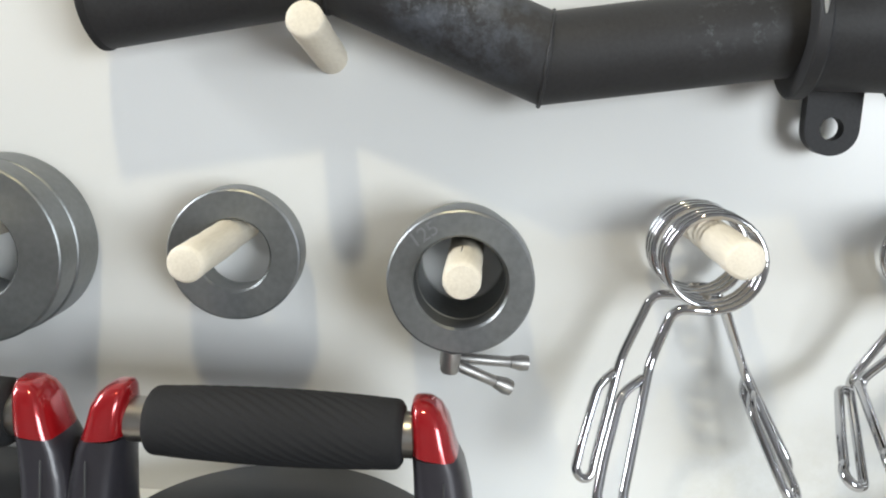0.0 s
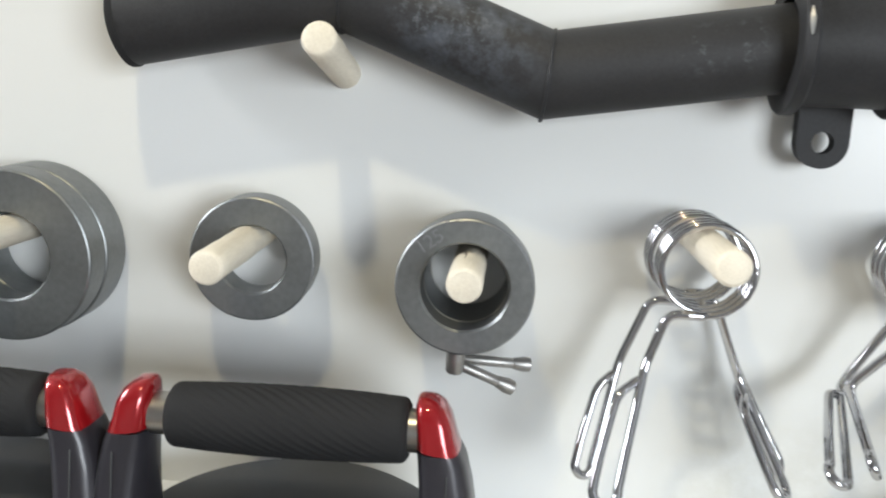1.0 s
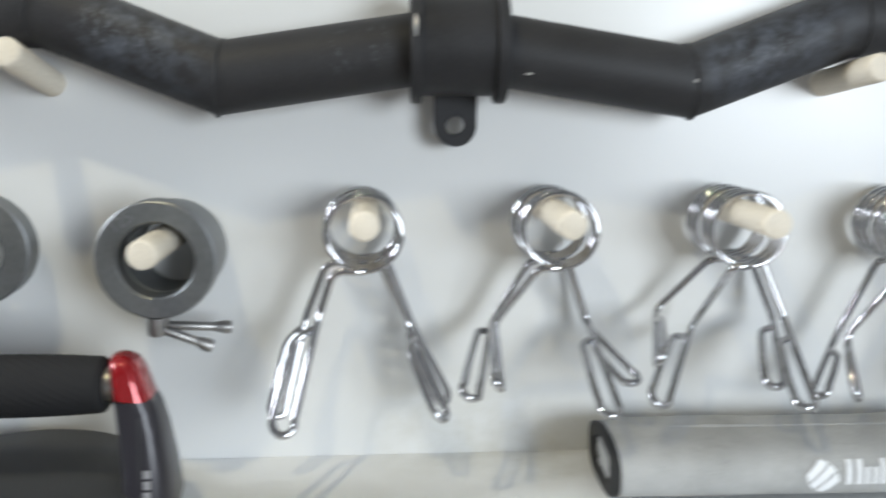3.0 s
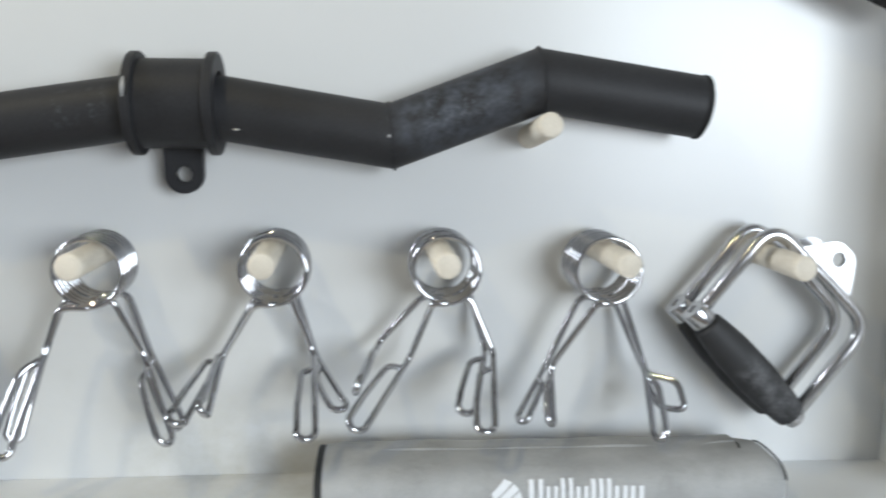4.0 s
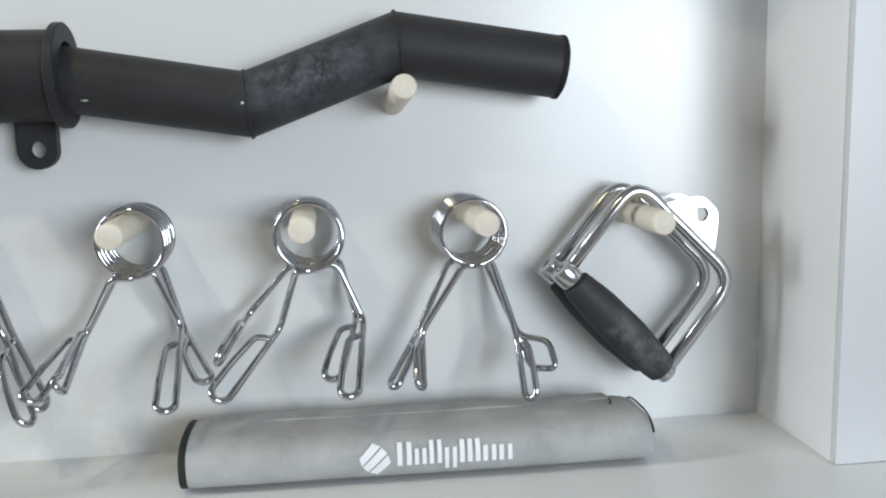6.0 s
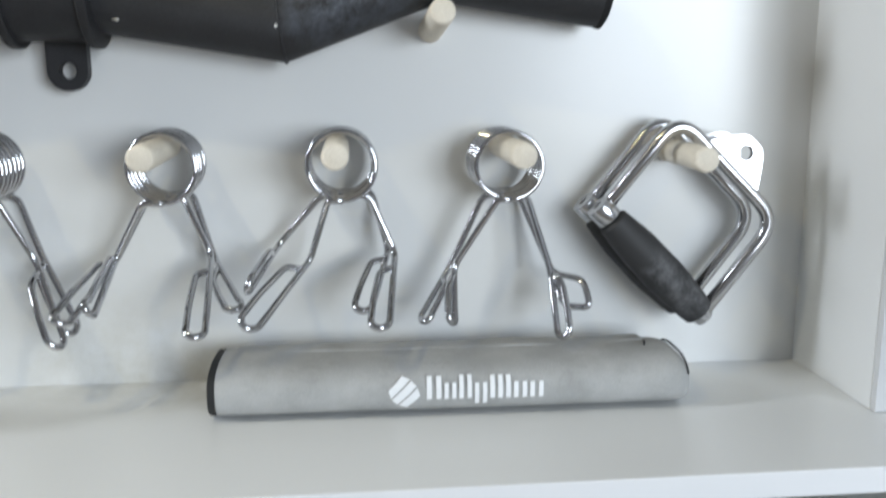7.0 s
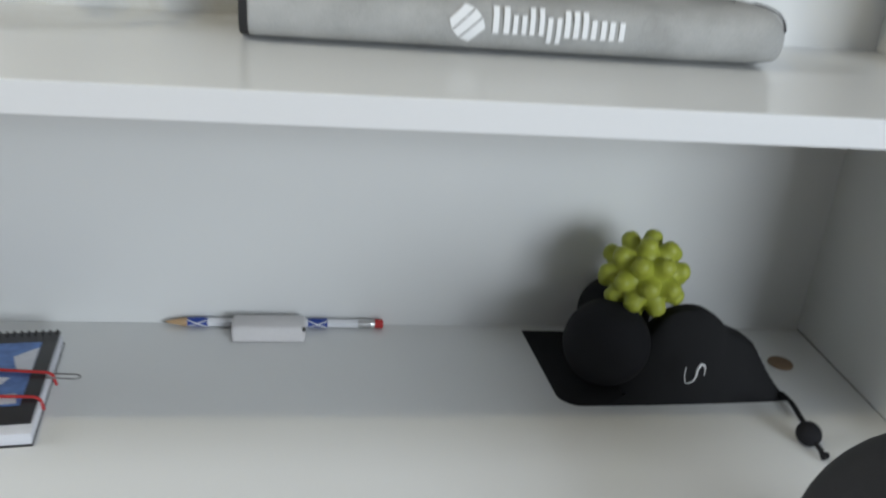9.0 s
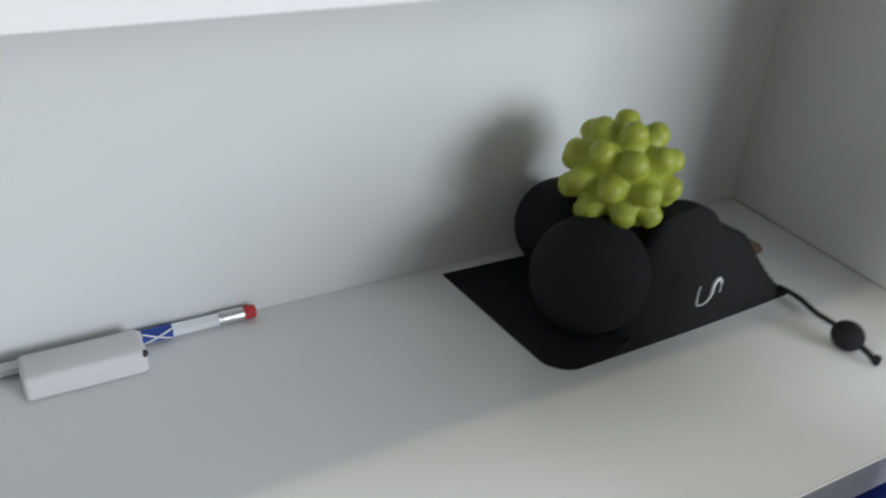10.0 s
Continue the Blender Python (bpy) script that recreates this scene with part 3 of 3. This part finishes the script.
for px, cz, yf, n, le, ri, tilt, shift in SPRINGS:
    spring_collar(px, cz, yf, n, le, ri, SC, tilt, shift=shift)


# ---- chrome stirrup handles ----
def stirrup(at, label, turn=(0, 0, 0)):
    """A bent chrome rod with a black rubber grip and an eyelet plate opposite."""
    ob = thing("stirrup_handle", at, label, "handle", "stirrup handles on a peg", turn)
    a, t, r, b = Vector((-0.067, 0, -0.0415)), Vector((-0.010, 0, 0.0295)), Vector((0.072, 0, -0.052)), Vector((0.0155, 0, -0.1265))
    part("frame", tube(rounded([a, t, r, b], 0.022, 10), 0.0053, 16), CHROMEPLATE, ob)
    u = (b - a).normalized()
    q = u.to_track_quat("Z", "Y").to_matrix().to_4x4()
    prof = [(0.0, 0.010), (0.0100, 0.010)]
    for i in range(15):
        s = i / 14
        prof.append((0.0122 + 0.0040 * math.sin(math.pi * s) ** 0.8 + 0.0002 * math.sin(i * 5.0), 0.012 + (s * ((b - a).length - 0.016))))
    prof += [(0.011, (b - a).length - 0.003), (0.0, (b - a).length - 0.003)]
    part("grip", lathe(prof, Matrix.Translation(a) @ q, 32), GRIPRUB, ob, "worn black rubber grip")
    for d, w in ((-0.006, 0.0104), ((b - a).length - 0.0105, 0.0084)):
        part("collar_nut", lathe([(0.004, d), (w - 0.0006, d), (w, d + 0.0015), (w, d + 0.013), (w - 0.0006, d + 0.0145), (0.004, d + 0.0145)], Matrix.Translation(a) @ q, 28, True), CHROMEPLATE, ob)
    mid = (t + r) / 2
    nrm = Vector((0.69, 0, 0.72))
    along = Vector((0.72, 0, -0.69))
    m = Matrix((( along.x, nrm.x, 0, mid.x + nrm.x * 0.0135), (0, 0, 1, 0.0), (along.z, nrm.z, 0, mid.z + nrm.z * 0.0135), (0, 0, 0, 1)))

    def outline(an):
        c, s = math.cos(an), math.sin(an)
        k = 1 / (abs(c) ** 5 + abs(s) ** 5) ** (1 / 5)
        w = 0.0325 - 0.0225 * (s * k + 1) / 2
        return (w * c * k, 0.0155 * s * k)
    part("eyelet_plate", plate(outline, ((0.0, 0.004), 0.0062), 0.005, m @ pose(0, 0, 0, 4), 64), CHROMEPLATE, ob, "bright chrome eyelet plate")
    return ob


stirrup((0.743, -0.044, 1.3615), "chrome stirrup handle with black rubber grip hanging on a wooden peg")
stirrup((0.738, -0.017, 1.3615), "chrome stirrup handle with black rubber grip hung behind another", (0, 0, 2))

# ---- another bar's end further up ----
ub = thing("rubber_bar_end", (0.831, -0.045, 1.5655), "black rubber end of a bar hanging high on the panel", "bar")
part("rubber_grip", tube([(0.0, 0, 0.0), (-0.05, 0.004, 0.022), (-0.12, 0.006, 0.05)], 0.0185, 28), FOAM, ub)


# ---- push-up stands ----
def push_up_stand(at, turn=(0, 0, 0)):
    ob = thing("push_up_stand", at, "charcoal push-up stand with ribbed foam grip and red caps", "push-up stand", "push-up stands", turn)
    part("base", lathe([(0, 0.0), (0.092, 0.0), (0.096, 0.003), (0.0975, 0.018), (0.0945, 0.0265), (0.086, 0.0325), (0.04, 0.0355), (0, 0.036)], None, 72), DISC, ob)
    gz = 0.0945
    rings, n, k = [], 96, 168
    for i in range(n + 1):
        s = i / n
        x = -0.0615 + 0.128 * s
        end = min(1.0, min(s, 1 - s) / 0.025)
        r0 = (0.0172 + 0.0018 * math.sin(math.pi * s)) * (0.82 + 0.18 * math.sqrt(end))
        fade = max(0.0, min(1.0, (min(s, 1 - s) - 0.06) / 0.1))
        rings.append([Vector((x, (r0 + 0.00026 * fade * math.sin(24 * a - x * 785)) * math.cos(a), gz + (r0 + 0.00026 * fade * math.sin(24 * a - x * 785)) * math.sin(a))) for a in (2 * math.pi * j / k for j in range(k))])
    part("grip", loft(rings), FOAM, ob, "black ribbed foam grip")
    part("rod", lathe([(0, -0.075), (0.0115, -0.075), (0.0115, 0.075), (0, 0.075)], Matrix.Translation((0, 0, gz)) @ ALONG_X, 28), STEEL, ob)
    for s in (-1, 1):
        secs = [(0.086, 0.016, 0.028, 0.008), (0.0900, 0.0160, 0.027, 0.022), (0.0890, 0.0150, 0.023, 0.045), (0.0865, 0.0140, 0.0190, 0.068), (0.0843, 0.0128, 0.0175, 0.0815), (0.0823, 0.0115, 0.0171, 0.0880)]
        arm = part("arm", loft([oval(s * c, 0, z, a, b) for c, a, b, z in secs]), CHARCOAL, ob)
        caps = [(0.0823, 0.0117, 0.0173, 0.0885), (0.0810, 0.0108, 0.0166, 0.094), (0.0794, 0.0094, 0.0150, 0.104), (0.0775, 0.0076, 0.0125, 0.1103), (0.0757, 0.0052, 0.0088, 0.1134), (0.0745, 0.0026, 0.0045, 0.1146)]

        def tipped(c, a, b, z):
            return [Vector((p.x, p.y, p.z + (abs(p.x) - 0.0823) * -0.10 * max(0, 1 - (z - 0.0885) / 0.015))) for p in oval(s * c, 0, z, a, b)]
        part("cap", loft([tipped(*q) for q in caps]), RED, arm, "glossy red metallic cap")
        part("seam", tube([(s * 0.0880, -0.0272 + 0.0092 * q, 0.012 + 0.066 * q) for q in (0, 0.35, 0.7, 1)], 0.0006, 6), DISC, arm)
        if s > 0:
            for q in range(3):
                z = 0.030 + 0.0065 * q
                part("print_mark", box(s * 0.0905, s * 0.0905 + 0.0042, -0.0268 + (z - 0.022) * 0.17, -0.0228, z, z + 0.0050), GREYPRINT, arm, "small pale printed bar")
    return ob


copy_thing(push_up_stand((-0.002, -0.104, ZS)), pose(-0.1995, -0.104, ZS, 0, 0, -1))

# ---- rolled bar pad ----
PAD = thing("bar_pad", (0.3845, -0.059, ZS), "grey suede foam bar pad with white print on the shelf", "bar pad", "", (0, 0, -0.9))
PA, PB, PN, PLEN = 0.040, 0.0196, 2.7, 0.343


def pad_ring(x, grow=1.0, sink=0.0, n=44):
    out = []
    for k in range(n):
        a = 2 * math.pi * k / n
        c, s = math.cos(a), math.sin(a)
        y = PA * grow * math.copysign(abs(c) ** (2 / PN), c)
        z = PB * grow * math.copysign(abs(s) ** (2 / PN), s)
        z = z * (1 + 0.04 * noise.noise(Vector((x * 14, a, 0)))) - sink
        if z > 0:
            z -= 0.0018 * math.sin(math.pi * min(1, max(0, x / PLEN))) * (1 if y < 0 else 0.3)
        y *= 1 + 0.025 * noise.noise(Vector((x * 9, 3 + a * 0.5, 7)))
        out.append(Vector((x, y, max(0.0004, PB + z))))
    return out


secs = [pad_ring(0.0, 0.93)] + [pad_ring(0.003 + (PLEN - 0.03) * i / 60) for i in range(61)]
for x, g in ((0.331, 0.99), (0.338, 0.965), (0.343, 0.92), (0.346, 0.84), (0.3472, 0.70)):
    secs.append([Vector((p.x, p.y, p.z * (0.6 + 0.4 * g))) for p in pad_ring(x, g)])
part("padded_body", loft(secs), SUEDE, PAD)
flap = []
for i in range(50):
    x = 0.010 + 0.314 * i / 49
    dz = 0.0012 * noise.noise(Vector((x * 20, 5, 1)))
    top = 2 * PB - 0.001
    e = max(0.0, (i - 44) / 5)
    flap.append([Vector((x, 0.037 - 0.004 * e, top - 0.012)), Vector((x, 0.030, top - 0.001 + dz)), Vector((x, 0.012, top + 0.0010 + dz)), Vector((x, 0.006 + 0.008 * e, top + 0.0010 + dz)), Vector((x, 0.0045 + 0.008 * e, top - 0.0004 + dz)), Vector((x, 0.010, top - 0.0018)), Vector((x, 0.028, top - 0.004)), Vector((x, 0.034 - 0.004 * e, top - 0.014))])
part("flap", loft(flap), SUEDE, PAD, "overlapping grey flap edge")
bind = [pad_ring(0.0022, 0.97), pad_ring(0.001, 0.99), pad_ring(-0.003, 0.985), pad_ring(-0.0035, 0.96)]
for x, k in ((-0.0030, 1.0), (0.0050, 0.93)):
    mouth = []
    for p in pad_ring(x, 1.0):
        q = k * (0.62 + 0.16 * noise.noise(Vector((p.y * 150, p.z * 190, 2.0))))
        mouth.append(Vector((x, p.y * q, PB + (p.z - PB) * q)))
    bind.append(mouth)
part("binding", loft(bind), BINDING, PAD, "ragged black binding round the open end")
part("foam_core", sphere(0.0075, (0.0035, -0.006, 0.0165), 3, (0.35, 1.5, 1.0)), SUEDE, PAD, "grey foam showing in the open end")
part("binding", tube([(0.3205 + 0.004 * math.sin(math.pi * i / 6), -0.004 + 0.034 * i / 6, 2 * PB + 0.0006 - 0.0006 * i) for i in range(7)], 0.0007, 6), BINDING, PAD, "thin dark edge binding")

end_ring = pad_ring(0.3450, 0.885)
part("binding", tube([end_ring[k] * 1.0 for k in range(4, 21)], 0.0008, 6), BINDING, PAD, "thin dark edge binding")


def pad_front(z):
    d = min(0.999, abs(z - PB) / PB)
    return -PA * (1 - d ** PN) ** (1 / PN) - 0.0011


def print_shape(name, corners, nz=6, nx=3):
    """A flat printed patch that follows the pad's front; corners: four (x, z), round in order."""
    bm = bmesh.new()
    a, b, c, d = (Vector((p[0], 0, p[1])) for p in corners)
    g = [[None] * (nz + 1) for _ in range(nx + 1)]
    for i in range(nx + 1):
        for j in range(nz + 1):
            p = (a.lerp(b, i / nx)).lerp(d.lerp(c, i / nx), j / nz)
            g[i][j] = bm.verts.new((p.x, pad_front(p.z), p.z))
    for i in range(nx):
        for j in range(nz):
            bm.faces.new((g[i][j], g[i + 1][j], g[i + 1][j + 1], g[i][j + 1]))
    return part(name, bm, PRINT, PAD, "white printed mark")


# a lozenge of three slanted bars with clipped corners, and plain upright bars for the word
LX, LZ, LS = 0.1355, 0.0205, 0.0120
u, v = Vector((0.72, 0.69)), Vector((0.69, -0.72))
for o, la, lb in ((-1, 0.56, 0.80), (0, 0.82, 0.82), (1, 0.80, 0.56)):
    c = Vector((LX, LZ)) + v * LS * 0.555 * o
    hw = LS * 0.235
    print_shape("print_mark", [(c + u * a * LS + v * b * hw)[:] for a, b in ((-la, -1), (la, -1), (lb, 1), (-lb, 1))])
x = 0.1515
for w, z0, z1, n in ((0.0105, 0.0155, 0.0315, 2), (0.0085, 0.0155, 0.0272, 2), (0.0090, 0.0155, 0.0318, 2), (0.0088, 0.0108, 0.0268, 2), (0.0150, 0.0150, 0.0312, 3), (0.0096, 0.0150, 0.0268, 2), (0.0098, 0.0150, 0.0265, 2)):
    for i in range(n):
        wide = w / n * 0.70
        x0 = x + (w - wide) * i / (n - 1)
        print_shape("print_mark", [(x0, z0), (x0 + wide, z0), (x0 + wide, z1), (x0, z1)], nx=1)
    x += w + 0.0022

# ---- lower shelf: massage balls and pouch ----
Z0 = ZL


def rubber_ball(at, r, label):
    ob = thing("massage_ball", at, label, "ball", "massage balls")
    part("shell", sphere(r, (0, 0, r), 5), BALL, ob)
    return ob


rubber_ball((0.649, -0.090, Z0 + 0.0045), 0.0330, "plain black rubber massage ball on a black cloth pouch")
rubber_ball((0.672, -0.034, Z0 + 0.0045), 0.0295, "plain black rubber massage ball at the back of the pouch")

pouch = thing("drawstring_pouch", (0.70, -0.06, Z0), "black cloth drawstring pouch lying flat with a ball inside", "pouch")
NX, NY = 64, 40
BX, BY, BR = 0.012, -0.033, 0.0325
bm = bmesh.new()
topv, botv = [], []
for i in range(NX + 1):
    rowt, rowb = [], []
    for j in range(NY + 1):
        u, v = i / NX, j / NY
        left = -0.088 - 0.008 * v
        right = 0.093 + 0.004 * math.sin(math.pi * v) - 0.016 * v
        x = left + (right - left) * u
        y = -0.060 + 0.006 * u * u + (0.110 - 0.004 * u - 0.006 * u * u) * v
        for qx, qy in ((0.0, 0.0), (1.0, 1.0)):
            du, dv = abs(u - qx) * 0.172 / 0.016, abs(v - qy) * 0.11 / 0.016
            if du < 1 and dv < 1:
                pull = max(0.0, math.hypot(1 - du, 1 - dv) - 1.0) * 0.016 * 0.72
                x += pull * (1 if qx == 0 else -1)
                y += pull * (1 if qy == 0 else -1)
        cr = min(u, 1 - u) * 8
        cv = min(v, 1 - v) * 6
        edge = min(1, cr, cv)
        d = math.hypot(x - BX, (y - BY) * 1.0)
        bump_h = 0.0
        if d < BR * 0.88:
            bump_h = BR + math.sqrt(BR * BR - d * d)
        else:
            h0 = BR + math.sqrt(BR * BR - (BR * 0.88) ** 2)
            bump_h = h0 * max(0.0, 1 - (d - BR * 0.88) / (0.042 + 0.078 * max(0.0, (x - BX) / max(d, 1e-6)))) ** 1.3
        h = bump_h
        h *= min(1, cr * 0.9, cv * 0.8) if h > 0.01 else 1
        wr = 0.0014 * noise.noise(Vector((x * 60, y * 60, 0))) * edge
        rowt.append(bm.verts.new((x, y, 0.0012 + 0.0022 * edge + h + wr)))
        rowb.append(bm.verts.new((x, y, 0.0002)))
    topv.append(rowt)
    botv.append(rowb)
for i in range(NX):
    for j in range(NY):
        bm.faces.new((topv[i][j], topv[i + 1][j], topv[i + 1][j + 1], topv[i][j + 1]))
        bm.faces.new((botv[i][j], botv[i][j + 1], botv[i + 1][j + 1], botv[i + 1][j]))
for i in range(NX):
    bm.faces.new((topv[i][0], botv[i][0], botv[i + 1][0], topv[i + 1][0]))
    bm.faces.new((topv[i + 1][NY], botv[i + 1][NY], botv[i][NY], topv[i][NY]))
for j in range(NY):
    bm.faces.new((topv[0][j + 1], botv[0][j + 1], botv[0][j], topv[0][j]))
    bm.faces.new((topv[NX][j], botv[NX][j], botv[NX][j + 1], topv[NX][j + 1]))
part("cloth", bm, BAGCLOTH, pouch)


def on_ball(ax, az, lift=0.0016):
    """A point on the front of the wrapped ball; ax, az in metres from its middle."""
    y = -math.sqrt(max(0, (BR + lift) ** 2 - ax * ax - az * az))
    return Vector((BX + ax, BY + y, BR + az + 0.002))


swirl = rounded([on_ball((px - 5.0) * 0.001, (pz - 2.5) * 0.001) for px, pz in ((-7.5, 5.0), (-7.5, -2.5), (-5.0, -10.0), (-0.5, -7.5), (0.8, -1.0), (0.2, 5.0), (3.2, 9.5), (6.3, 6.0), (6.5, -0.5))], 0.004, 6)
part("print_swirl", tube(swirl, [0.0003 + 0.0007 * math.sin(math.pi * (i / (len(swirl) - 1)) ** 2.2) for i in range(len(swirl))], 8), PRINT, pouch, "white printed swirl")
cord = [(0.087, -0.051, 0.006), (0.0895, -0.065, 0.006), (0.0885, -0.079, 0.004), (0.085, -0.093, 0.007), (0.0815, -0.105, 0.0095)]
part("cord", tube(rounded(cord, 0.01, 5), 0.0014, 8), BAGCLOTH, pouch)
part("cord", tube(rounded([(p[0] + 0.0025, p[1] + 0.001, p[2] - 0.001) for p in cord], 0.01, 5), 0.0013, 8), BAGCLOTH, pouch)
bead = part("bead", sphere(0.0088, (0.080, -0.108, 0.0092), 4, (1, 1.08, 1)), BALL, pouch, "round black cord bead")
part("cord_end", tube([(0.0805, -0.116, 0.008), (0.083, -0.122, 0.005), (0.082, -0.128, 0.003)], 0.0019, 8), BAGCLOTH, pouch)
part("cord_end", sphere(0.0026, (0.0845, -0.126, 0.004), 3), BAGCLOTH, pouch)

# ---- the spiky ball ----
spiky = thing("spiky_massage_ball", (0.676, -0.071, 1.016), "lime green rubber spiky massage ball resting on black balls", "ball")
SR = 0.0252
part("core", sphere(SR, (0, 0, 0), 4), LIME, spiky)
ico = bmesh.new()
bmesh.ops.create_icosphere(ico, subdivisions=1, radius=1.0)
ways = [v.co.normalized() for v in ico.verts] + [f.calc_center_median().normalized() for f in ico.faces]
ico.free()
sb = lathe([(0.0108, -0.0025), (0.0086, 0.0004), (0.0073, 0.0030), (0.0069, 0.0055), (0.0062, 0.0078), (0.0044, 0.0096), (0.0020, 0.0105), (0, 0.0107)], None, 18)
first = part("spike", sb, LIME, spiky)
turn_all = Euler((0.35, 0.5, 0.2)).to_matrix()
for i, w in enumerate(ways):
    w = turn_all @ w
    m = Matrix.Translation(w * (SR - 0.0008)) @ w.to_track_quat("Z", "Y").to_matrix().to_4x4()
    if i == 0:
        first.matrix_basis = m
    else:
        piece("spike", first.data, spiky, m)

# ---- pencil and eraser ----
pen = thing("pencil", (0.307, -0.0062, Z0 + 0.0042), "white pencil with blue and white flags and red eraser end", "pencil")
part("barrel", lathe([(0.0036, 0.020), (0.0038, 0.0205), (0.0038, 0.160), (0.0, 0.160)], ALONG_X, 6), PENCIL, pen, smooth=False)
part("wood_tip", lathe([(0.0010, 0.004), (0.0037, 0.0195), (0.0036, 0.0210)], ALONG_X, 18), WOODTIP, pen, "sharpened wooden cone")
part("lead", lathe([(0, 0.0), (0.0011, 0.005), (0, 0.006)], ALONG_X, 12), LEAD, pen)
ferr = [(0.0039, 0.158)] + [(0.0039 + (0.0003 if i % 2 else -0.0001), 0.159 + 0.0013 * i) for i in range(9)] + [(0.0038, 0.172)]
part("ferrule", lathe(ferr, ALONG_X, 20), FERRULE, pen, "ribbed metal ferrule")
part("rubber_end", lathe([(0.0037, 0.171), (0.0038, 0.1775), (0.0032, 0.1788), (0, 0.1792)], ALONG_X, 20), REDRUB, pen, "red eraser end")
for x in (0.0208, 0.117):
    fb = part("flag_band", lathe([(0.0037, x), (0.00405, x + 0.0002), (0.00405, x + 0.0158), (0.0037, x + 0.016)], ALONG_X, 6), BLUE, pen, "blue flag band with white cross", False)
    for s in (-1, 1):
        part("cross_stripe", tube([(x + 0.0005 + 0.015 * q, -0.0042 * math.cos(s * 1.5 * (q - 0.5)), 0.0042 * math.sin(s * 1.5 * (q - 0.5)) + 0.0006) for q in [k / 8 for k in range(9)]], 0.00045, 6), PRINT, fb)
er = thing("eraser", (0.3935, -0.022, Z0), "small white block eraser with rounded corners, beside a pencil", "eraser")
part("block", box(-0.029, 0.029, -0.0105, 0.0115, 0.0002, 0.0145, 0.0028, segs=3), ERASER, er)
part("worn_corner", sphere(0.0022, (0.0272, -0.0085, 0.012), 2), LEAD, er, "tiny grey worn spot")

# ---- notebooks ----


def notebook(at, turn, label):
    ob = thing("notebook", at, label, "notebook", "spiral notebooks", (0, 0, turn))
    part("page_block", box(-0.0275, 0.0285, -0.064, 0.060, 0.001, 0.0095, 0.0006), PAPER, ob, "white page block")
    part("cover", box(-0.0290, 0.0270, -0.054, 0.064, 0.0098, 0.0110, 0.0004), COVER, ob, "dark printed cover")
    part("back_cover", box(-0.0290, 0.0290, -0.065, 0.064, 0.0, 0.0009, 0.0003), COVER, ob)
    part("cover_picture", box(-0.0220, 0.0165, -0.034, 0.048, 0.01102, 0.0113), PHOTO, ob, "blue picture")
    for pts in (((0.001, 0.028), (0.0165, 0.040), (0.0165, 0.006), (0.006, 0.010)), ((-0.020, -0.022), (0.012, -0.020), (0.014, -0.032), (-0.018, -0.034)), ((-0.014, 0.004), (0.004, 0.0), (0.000, -0.008), (-0.016, -0.004))):
        b = bmesh.new()
        b.faces.new([b.verts.new((p[0], p[1], 0.01155)) for p in pts])
        part("picture_shape", b, PAPER, ob, "pale shape in the picture")
    part("picture_shape", sphere(0.006, (-0.024, -0.040, 0.0105), 2, (1, 1.3, 0.25)), GOLD, ob, "small gold shape")
    for i in range(11):
        x = -0.0255 + 0.0050 * i
        loop = [(x + 0.0006 * math.sin(a), 0.0615 + 0.0040 * math.cos(a), 0.0065 + 0.0068 * math.sin(a)) for a in (2 * math.pi * k / 14 for k in range(15))]
        part("wire_loop", tube(loop, 0.00055, 5, dome=False), LEAD, ob)
    return ob


notebook((0.2180, -0.1010, Z0), 6.0, "dark spiral notebook with a blue picture cover on the shelf")
notebook((0.1570, -0.1060, Z0), 6.0, "dark spiral notebook with a blue picture cover beside another")
band = thing("elastic_band", (0.19, -0.10, Z0), "red elastic band stretched round the notebooks", "band")
for y0, y1 in ((0.016, 0.004), (-0.022, -0.026)):
    part("strand", tube(rounded([(-0.064, y0, 0.002), (-0.0635, y0, 0.0128), (0.056, y1, 0.0130), (0.0592, y1 - 0.0004, 0.011), (0.0605, y1, 0.003)], 0.002, 4), 0.0011, 8), REDRUB, band)
clip = thing("paper_clip", (0.2525, -0.095, Z0 + 0.007), "grey wire paper clip on the notebook's edge", "clip")
part("wire", tube(rounded([(-0.010, 0.0028, 0.003), (0.012, 0.0030, 0.002), (0.0155, 0.0, 0.002), (0.012, -0.0030, 0.002), (-0.010, -0.0028, 0.003)], 0.003, 5), 0.0006, 8), BOLT, clip)

# ---- screw cap and what stands below ----
cap = thing("cover_cap", (0.814, -0.060, Z0), "round brown cover cap lying on the shelf", "cap")
part("disc", lathe([(0, 0), (0.0098, 0), (0.0105, 0.0006), (0.0100, 0.0016), (0.007, 0.0024), (0, 0.0026)], None, 32), BROWN, cap)
bx = thing("storage_box", (0.55, -0.20, 0.50), "blue plastic storage box standing below the shelf", "box")
part("tub", box(-0.26, 0.26, -0.10, 0.16, 0.0, 0.37, 0.01), BLUEBOX, bx)
part("lid", box(-0.268, 0.268, -0.108, 0.165, 0.371, 0.392, 0.006), BLUEBOX, bx, "blue lid")

# ---- what stands in front of the shelves ----
roller = thing("foam_roller", (0.730, -0.370, 0.005), "black foam roller with a domed end, standing before the shelf", "foam roller")
dome = [(0.075 * math.cos(a), 0.995 + 0.075 * math.sin(a)) for a in (math.pi / 2 * k / 12 for k in range(12))]
part("foam", lathe([(0, 0), (0.068, 0.0), (0.075, 0.006)] + dome + [(0, 1.070)], None, 64), FOAM, roller)
